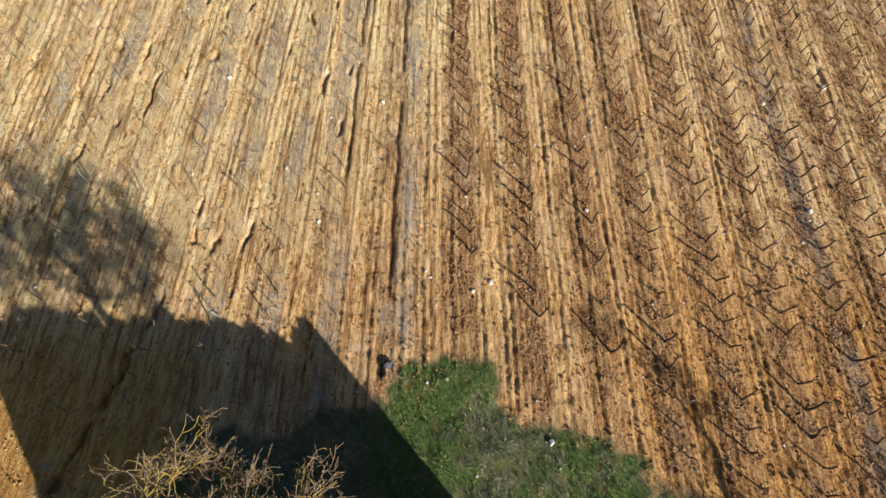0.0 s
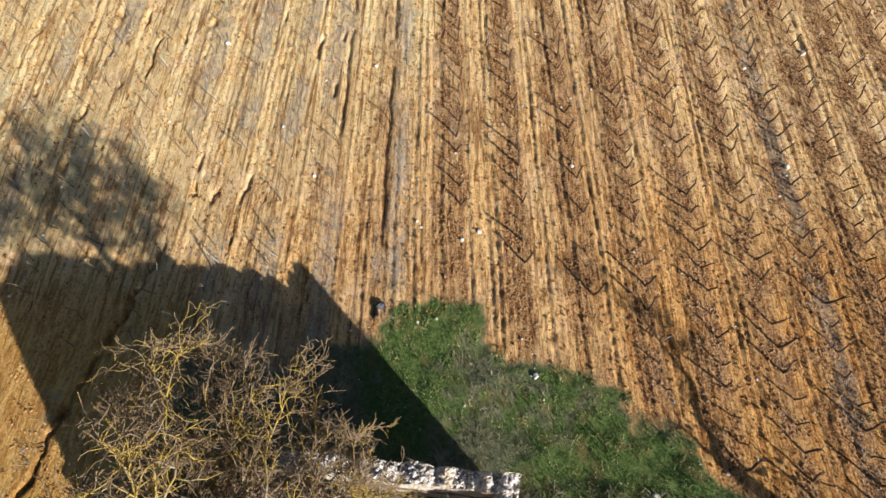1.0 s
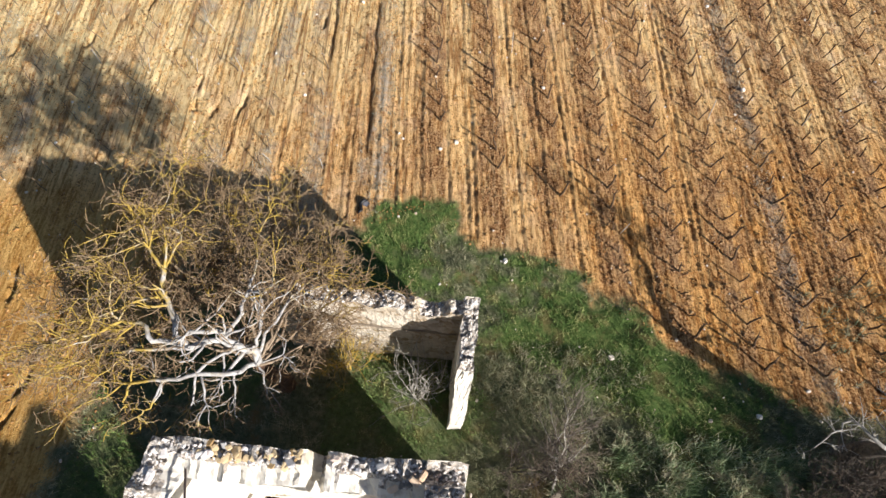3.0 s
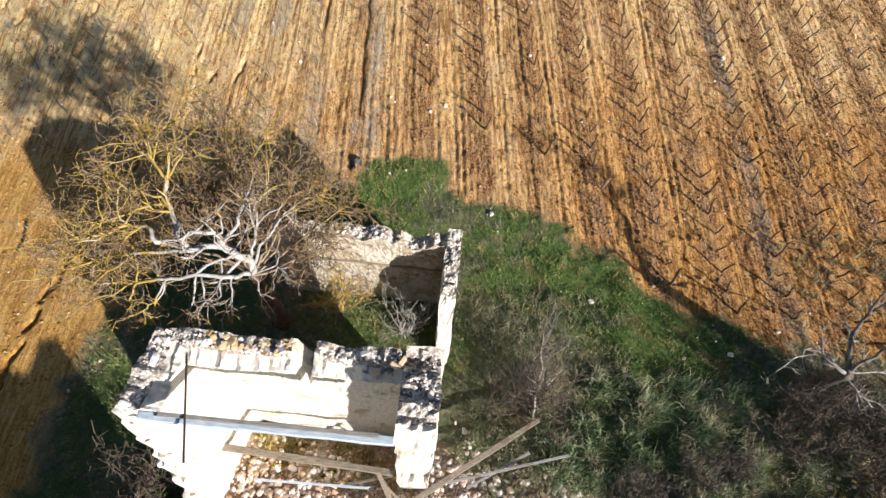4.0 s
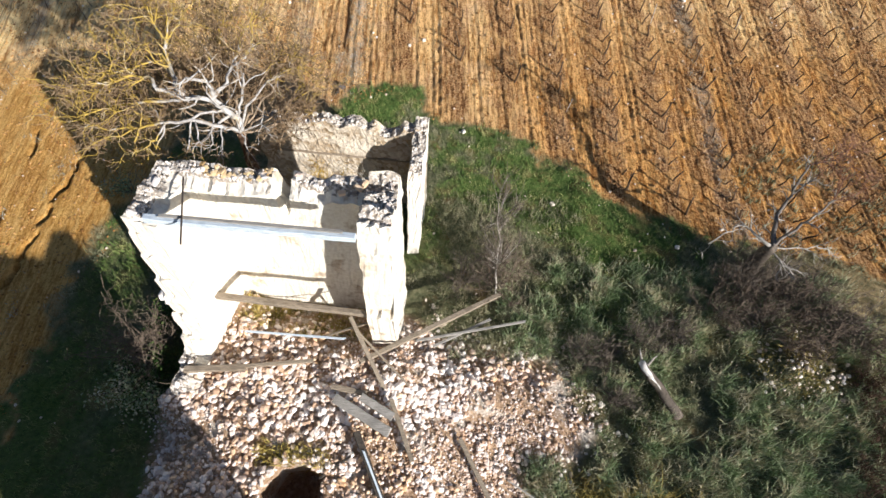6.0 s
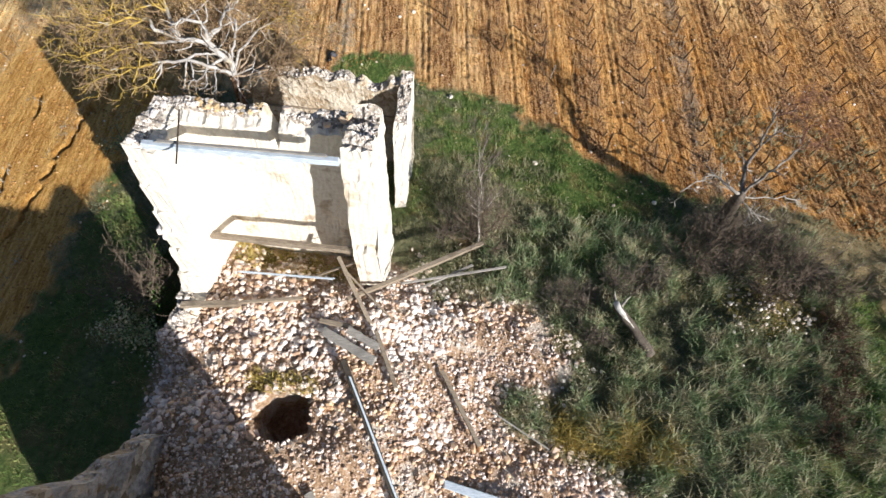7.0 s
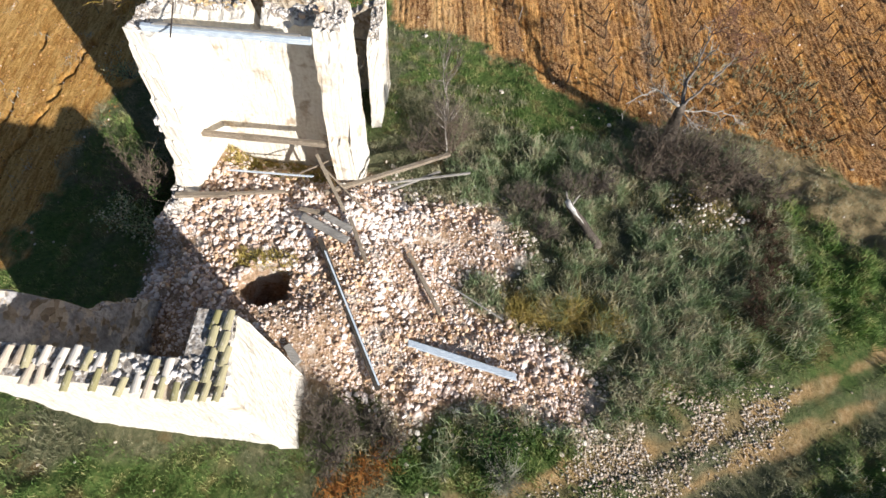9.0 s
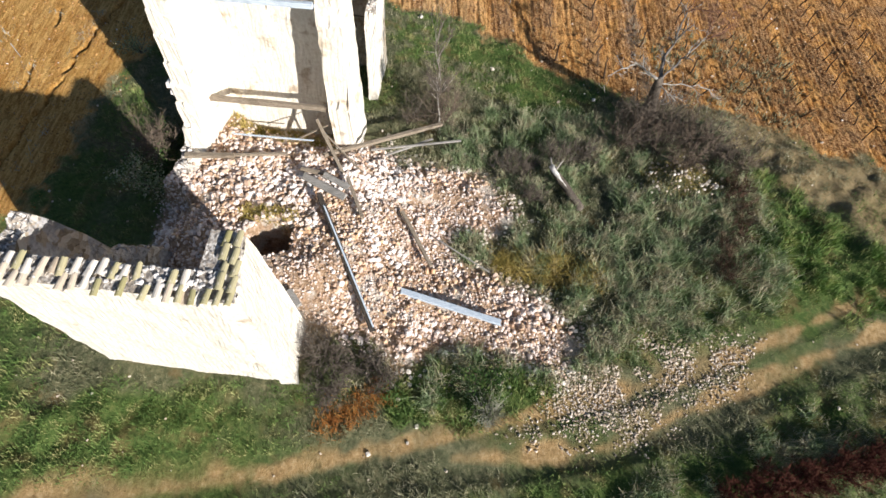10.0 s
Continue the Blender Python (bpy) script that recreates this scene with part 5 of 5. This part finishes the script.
# ---- clods, stones and rubble ----
def in_box(n, x0, x1, y0, y1):
    return rng.uniform(x0, x1, n), rng.uniform(y0, y1, n)


LUMP_V = np.array([(1, 0, 0), (-1, 0, 0), (0, 1, 0), (0, -1, 0), (0, 0, 0.8), (0, 0, -0.8)]) * 0.5
LUMP_F = np.array([(0, 2, 4), (2, 1, 4), (1, 3, 4), (3, 0, 4), (2, 0, 5), (1, 2, 5), (3, 1, 5), (0, 3, 5)])


def lumps(name, places, sizes, mat):
    n = len(places)
    v = np.einsum("nij,nkj->nki", spin(n), LUMP_V[None] * rng.uniform(0.6, 1.4, (n, 6, 3))) * sizes[:, None, None] + places[:, None]
    f = LUMP_F[None] + (np.arange(n) * 6)[:, None, None]
    return fast_mesh(name, v.reshape(-1, 3), f.reshape(-1, 3), mat)


def field_clods():
    x, y = in_box(90000, -30, 35, -14, 38)
    d, _ = row_distance(x, y)
    keep = (inside(YARD, x, y) < 0.3) & (rng.random(len(x)) < 0.25 + 0.75 * step(d, 0.3, 0.7)) & (rng.random(len(x)) < 0.25 + fbm(x, y, 2.5, 90)) & (rng.random(len(x)) < step(y, 36, 20) * 0.75 + 0.25)
    x, y = x[keep], y[keep]
    s = 0.05 + 0.11 * rng.random(len(x)) ** 2.5
    tagged(new("soil_clods", lumps("soil_clods", on_ground(x, y, 0.01), s, M_CLOD)), "loose orange clods of tilled soil", "soil", kind="stuff")
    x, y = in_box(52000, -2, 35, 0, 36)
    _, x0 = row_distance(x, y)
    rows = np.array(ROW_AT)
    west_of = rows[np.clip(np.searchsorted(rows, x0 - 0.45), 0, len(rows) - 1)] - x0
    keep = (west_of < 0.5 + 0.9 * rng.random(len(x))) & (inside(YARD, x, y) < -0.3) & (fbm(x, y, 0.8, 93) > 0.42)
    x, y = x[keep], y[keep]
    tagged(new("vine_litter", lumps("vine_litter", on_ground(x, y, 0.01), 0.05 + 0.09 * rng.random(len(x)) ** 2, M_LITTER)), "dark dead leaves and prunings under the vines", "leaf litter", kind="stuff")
    x, y = in_box(800, -28, 34, -12, 36)
    keep = inside(YARD, x, y) < 0.8
    x, y = x[keep], y[keep]
    s = 0.05 + 0.10 * rng.random(len(x)) ** 3
    tagged(new("field_stones", scatter_rocks("field_stones", on_ground(x, y, 0.01), s, M_PEBBLE)), "small pale stones strewn over the soil", "stones", kind="stuff")


field_clods()
for x, y, s in [(5.15, 3.5, 0.26), (0.8, 5.6, 0.13), (18.9, 15.8, 0.28), (18.2, 23.3, 0.26), (22.2, 25.0, 0.34), (0.0, 5.4, 0.13), (2.5, 10.2, 0.24), (1.7, 9.7, 0.18), (7.2, 14.6, 0.2), (-3.9, 20.6, 0.2), (-12.6, 21.2, 0.25), (9.65, -0.7, 0.26), (15.4, -2.7, 0.22),
                (7.3, -2.1, 0.2), (6.5, -18.9, 0.22), (7.0, -20.9, 0.17), (5.3, -22.0, 0.2), (6.7, -21.5, 0.14), (12.6, 0.3, 0.16), (13.4, -3.0, 0.18), (5.9, -19.5, 0.2)]:
    ob = tagged(new("boulder", rock_mesh("boulder", M_PEBBLE, int(x * 10) + 900, 0.8)), "single pale limestone lying on the ground", "stone", "single pale stones")
    ob.matrix_basis = Matrix.Translation((x, y, float(ground_height(x, y)) + 0.2 * s)) @ pose(0, 0, 0, 10, 5, x * 40) @ Matrix.Scale(s * 0.95, 4)


def rubble():
    heap_ob = thing("rubble_heap", "spilled heap of broken cream and orange building stone", "rubble")
    x, y = in_box(38000, -6, 14, -19.5, -6.5)
    d = inside(HEAP, x, y) + 1.2 * (fbm(x, y, 1.5, 95) - 0.5)
    keep = (d > -0.25) & (inside(HOLE, x, y) < 0.0) & ~((x < 2.1) & (y < -16.9)) & (rng.random(len(x)) < step(d, -0.4, 0.6))
    clear = (np.hypot((x + 0.5) / 1.1, (y + 12.75) / 0.6) < 1) | ((y > -8.2) & (x < 2.2))
    keep &= ~(clear & (rng.random(len(x)) < 0.7)) & (rng.random(len(x)) < 0.5 + 0.7 * step(fbm(x, y, 0.9, 99), 0.36, 0.6))
    x, y = x[keep], y[keep]
    patch = step(fbm(x, y, 1.8, 92), 0.38, 0.62)
    s = 0.045 + (0.10 + 0.10 * patch) * rng.random(len(x)) ** (3.0 - 0.9 * patch)
    big = np.argsort(-(s - 0.02 * np.hypot(x - 4, y + 13)))[:300]
    rest = np.setdiff1d(np.arange(len(x)), big)
    loose = child("rubble_fill", scatter_rocks("rubble_fill", on_ground(x[rest], y[rest], 0.0) + np.array([0, 0, 1]) * (s[rest] * rng.uniform(0, 0.6, len(rest)))[:, None], s[rest], M_RUBBLE), heap_ob, "loose small broken stones")
    loose["kind"] = "stuff"
    bx, by = in_box(1500, -4, 12.5, -19, -8)
    inn = (inside(HEAP, bx, by) > 0.2) & (inside(HOLE, bx, by) < -0.1) & (fbm(bx, by, 2.2, 98) > 0.47) & ~((bx < 2.1) & (by < -16.9))
    bits = child("brick_rubble", scatter_rocks("brick_rubble", on_ground(bx[inn], by[inn], 0.07), 0.10 + 0.13 * rng.random(inn.sum()) ** 2, M_BRICK), heap_ob, "orange broken brick and tile fragments")
    bits["kind"] = "stuff"
    r = random.Random(9)
    for i in big:
        k = float(s[i])
        ob = child("stone", STONE_RUB[int(i) % 6], heap_ob)
        ob.matrix_basis = Matrix.Translation((x[i], y[i], float(ground_height(x[i], y[i])) + 0.22 * k)) @ pose(0, 0, 0, r.uniform(-35, 35), r.uniform(-35, 35), r.uniform(0, 360)) @ Matrix.Diagonal((k * r.uniform(0.8, 1.4), k, k, 1))
    x, y = in_box(60000, 5, 26, -22, -12)
    f = inside([(8, -13.5), (13, -15.6), (17, -16.2), (21, -16.6), (20, -18.2), (16, -20.8), (11.5, -21.0), (9, -19.5), (5.5, -18.5)], x, y) - 2.4 * step(inside(GREEN_PATCH, x, y), -0.4, 0.4)
    keep = (rng.random(len(x)) < 0.95 * step(f, -1.0, 1.6)) & (inside(HEAP, x, y) < 0.1) & (rng.random(len(x)) < 1.6 * step(fbm(x, y, 1.1, 97), 0.28, 0.7))
    x, y = x[keep], y[keep]
    s = 0.03 + 0.085 * rng.random(len(x)) ** 3
    ex, ey = in_box(9000, 4, 15, -20, -6.5)
    edge = inside(HEAP, ex, ey)
    near = (edge > -1.6) & (edge < 0) & (rng.random(len(ex)) < 0.55 * step(edge, -1.6, 0.0) ** 1.5)
    x, y, s = np.concatenate([x, ex[near]]), np.concatenate([y, ey[near]]), np.concatenate([s, 0.05 + 0.15 * rng.random(near.sum()) ** 2.5])
    yx, yy = in_box(380, -11, 27, -26, 4)
    out = (inside(YARD, yx, yy) > 0.3) & (inside(HEAP, yx, yy) < 0) & ~((yx > -5.2) & (yx < 3.7) & (yy < -5.9) & (yy > -19.8))
    x, y, s = np.concatenate([x, yx[out]]), np.concatenate([y, yy[out]]), np.concatenate([s, 0.04 + 0.08 * rng.random(out.sum()) ** 2])
    px, py = 19.2 + rng.normal(size=240) * 1.3, -8.5 + rng.normal(size=240) * 0.95
    ps = 0.045 + 0.15 * rng.random(240) ** 2.5
    strewn = thing("strewn_stone", "broken pale stones strewn over grass and the farm track", "stones")
    place, size = np.concatenate([on_ground(x, y, 0.02), on_ground(px, py, 0.10 + 0.12 * rng.random(240))]), np.concatenate([s, ps])
    order = np.argsort(-size)
    child("pebble_fill", scatter_rocks("pebble_fill", place[order[280:]], size[order[280:]], M_PEBBLE), strewn, "small broken stones and chips")["kind"] = "stuff"
    pale = [rock_mesh("stone", M_PEBBLE, 80 + k, 0.75) for k in range(6)]
    for i in order[:280]:
        ob = child("stone", pale[int(i) % 6], strewn)
        ob.matrix_basis = Matrix.Translation(tuple(place[i])) @ pose(0, 0, 0, r.uniform(-30, 30), r.uniform(-30, 30), r.uniform(0, 360)) @ Matrix.Diagonal((size[i] * r.uniform(0.8, 1.3), size[i], size[i], 1))


rubble()


# ---- grass and weeds ----
def blades(name, x, y, tall, width, mat, label, category="grass", lean=0.5, per=6, spread=0.09):
    n = len(x)
    x, y = np.repeat(x, per) + rng.normal(size=n * per) * spread, np.repeat(y, per) + rng.normal(size=n * per) * spread
    tall = np.repeat(tall, per) * rng.uniform(0.6, 1.2, n * per)
    n = len(x)
    z = ground_height(x, y) - 0.02
    a = rng.uniform(0, 2 * np.pi, n)
    w = width * rng.uniform(0.6, 1.3, n)
    side = np.stack([np.cos(a), np.sin(a), np.zeros(n)], -1) * w[:, None]
    tip = np.stack([rng.normal(size=n) * lean, rng.normal(size=n) * lean, np.ones(n)], -1) * tall[:, None]
    p = np.stack([x, y, z], -1)
    mid = p + tip * 0.55 * np.array([0.6, 0.6, 1.1])
    v = np.stack([p - side, p + side, mid + side * 0.7, mid - side * 0.7, p + tip], 1).reshape(-1, 3)
    b = (np.arange(n) * 5)[:, None]
    f = np.concatenate([b + np.array([0, 1, 2]), b + np.array([0, 2, 3]), b + np.array([3, 2, 4])])
    tagged(new(name, fast_mesh(name, v, f, mat)), label, category, kind="stuff")


def yard_plants():
    x, y = in_box(30000, -14, 32, -27, 7)
    yd = inside(YARD, x, y) + 2.2 * (fbm(x, y, 1.5, 70) - 0.5) + 0.9 * (fbm(x, y, 0.5, 83) - 0.5)
    hp = inside(HEAP, x, y)
    tr = np.minimum(along(TRACK, x, y), along(TRACK_SOUTH, x, y))
    clump = fbm(x, y, 1.3, 110)
    zone = fbm(x, y, 3.2, 74)
    built = (x > -5.2) & (x < 3.7) & (y < -6.0) & (y > -19.8)
    pale = inside([(20.5, -3), (24, -3), (34, -8), (50, -14), (29, -11.3), (25, -8), (23.3, -5.8)], x, y) > 0.2
    ok = (yd > 0) & (hp < 0.1) & ~(pale & (rng.random(len(x)) < 0.5)) & (tr > 0.35 + 0.5 * clump) & ~built
    band = inside([(-2.5, 4.4), (0, 6.4), (3, 7), (4, 4.2), (8, 4), (14, 1), (20, -1.5), (17, -5), (11, -3.6), (7.5, -1.5), (4.2, -0.6), (-1, 0.5)], x, y) > -0.5
    right = inside([(22.6, -6), (25, -8.2), (28.7, -11.5), (40, -15), (30, -15), (22, -16), (21.5, -12)], x, y) > -0.5
    west = (x < 3) & (y < -19.6)
    g = ok & ((band & (zone + 0.5 * (fbm(x, y, 0.5, 83) - 0.5) > 0.42)) | right | (west & (zone > 0.45)) | (inside(GREEN_PATCH, x, y) > 0) | ((x < -7) & (y < -9)) | (zone > 0.56))
    pick = g & (rng.random(len(x)) < 0.85)
    blades("green_grass", x[pick], y[pick], 0.08 + 0.20 * clump[pick], 0.013, M_GRASS, "rough green grass on uneven ground", per=10, spread=0.12)
    d = ok & ~g & (rng.random(len(x)) < 0.8)
    blades("dry_grass", x[d], y[d], 0.10 + 0.26 * clump[d], 0.011, M_DRYGRASS, "dry brown grass on uneven ground", lean=0.7, per=10, spread=0.12)
    x, y = in_box(4600, 7, 30, -24, -4)
    ok = (inside(HEAP, x, y) < -0.2) & (np.minimum(along(TRACK, x, y), along(TRACK_SOUTH, x, y)) > 1.0 + 0.7 * (inside(BANK, x, y) > -0.5)) & (fbm(x, y, 0.9, 112, 2) > 0.47) & (inside(YARD, x, y) > 1) & (np.hypot((x - 19.3) / 2.3, (y + 8.3) / 1.3) > 1) & (x < 23.2)
    blades("tussock_grass", x[ok], y[ok], (0.38 + 0.36 * rng.random(ok.sum())) * (1 - 0.4 * (inside(BANK, x[ok], y[ok]) > 0)), 0.012, M_TUSSOCK, "tall grey-green grass tussocks", lean=0.46, per=44, spread=0.16)
    x, y = in_box(900, 21.8, 31, -17, -6)
    ok = (inside([(22.6, -6), (25, -8.2), (28.7, -11.5), (33, -13.2), (30, -14), (22.5, -16), (22, -12)], x, y) > 0) & (fbm(x, y, 0.9, 116) > 0.5)
    gx, gy = in_box(420, 5.4, 12.6, -21, -17.8)
    low = (inside(GREEN_PATCH, gx, gy) > 0) & (fbm(gx, gy, 0.8, 117) > 0.42)
    blades("green_tufts", x[ok], y[ok], 0.32 + 0.30 * rng.random(ok.sum()), 0.013, M_LUSH, "tall lush green grass tufts", lean=0.36, per=44, spread=0.18)
    blades("low_tufts", gx[low], gy[low], 0.18 + 0.22 * rng.random(low.sum()), 0.013, M_GRASS, "rough green grass tufts below the rubble", lean=0.45, per=40, spread=0.18)
    x, y = 19.3 + rng.normal(size=130) * 1.3, -8.3 + rng.normal(size=130) * 0.8
    blades("dry_tufts", x, y, 0.18 + 0.15 * rng.random(130), 0.014, M_MOSS, "dry yellow weeds between heaped stones", "weeds", lean=0.7, per=9, spread=0.15)
    x, y = in_box(420, 4.5, 11, -9, -0.5)
    ok = fbm(x, y, 1.4, 114) > 0.5
    blades("brown_tussocks", x[ok], y[ok], 0.18 + 0.24 * rng.random(ok.sum()), 0.012, M_DRYGRASS, "tall brown dead grass tussocks", lean=0.5, per=30, spread=0.16)
    x, y = in_box(130, 9.8, 14.6, -14.8, -13.2)
    ok = (inside(HEAP, x, y) < -0.2) & (np.abs(y + 13.5 + 0.16 * (x - 10)) < 0.6)
    blades("ochre_tussocks", x[ok], y[ok], 0.40 + 0.28 * rng.random(ok.sum()), 0.013, M_MOSS, "ochre dead grass tussocks beside the rubble", lean=0.5, per=40, spread=0.2)
    x, y = in_box(700, -3.0, 2.0, -8.7, -7.0)
    ok = fbm(x, y, 0.8, 118) > 0.4
    hx, hy = in_box(160, -1.3, 1.2, -13.3, -12.7)
    x, y = np.concatenate([x[ok], hx]), np.concatenate([y[ok], hy])
    blades("moss_tufts", x, y, 0.12 + 0.16 * rng.random(len(x)), 0.02, M_MOSS, "yellow-green weeds on the earth inside the ruin", "weeds", per=7)
    q = rng.random(240)
    x, y = 3.5 + 2.2 * q + rng.normal(size=240) * 0.25, -21.2 + 1.5 * q + rng.normal(size=240) * 0.32
    blades("rusty_weeds", x, y, 0.15 + 0.2 * rng.random(240), 0.011, M_RUST, "rust-coloured dead weeds", "weeds", per=9)
    a, q = rng.uniform(0, 2 * np.pi, 60), rng.random(60) * 0.3
    blades("pampas_tuft", 9.7 + q * np.cos(a), -20.3 + q * np.sin(a), 0.7 + 0.4 * rng.random(60), 0.007, M_PAMPAS, "pale feathery dead grass tuft", lean=0.4, per=26, spread=0.05)


def row_weeds():
    x, y = in_box(30000, -30, 34, -12, 38)
    d, x0 = row_distance(x, y)
    strip = (d < 0.5) & (fbm(x, y, 4, 72) > 0.5) & (x0 < 1)
    strip |= (np.abs(x0 + 1.25) < 0.62) | (np.abs(x0 - 18.6) < 0.5)
    ok = strip & (inside(YARD, x, y) < -0.3)
    blades("row_weeds", x[ok], y[ok], 0.10 + 0.16 * rng.random(ok.sum()), 0.016, M_WEED, "grey dead weeds along the vine rows", "weeds", lean=0.9, per=4)
    x, y = in_box(160, 19, 28, -3.5, 4)
    ok = inside(YARD, x, y) < 2
    blades("edge_weeds", x[ok], y[ok], 0.3 + 0.2 * rng.random(ok.sum()), 0.02, M_DRYGRASS, "dry weeds at the field's edge", "weeds", per=8)


yard_plants()
row_weeds()
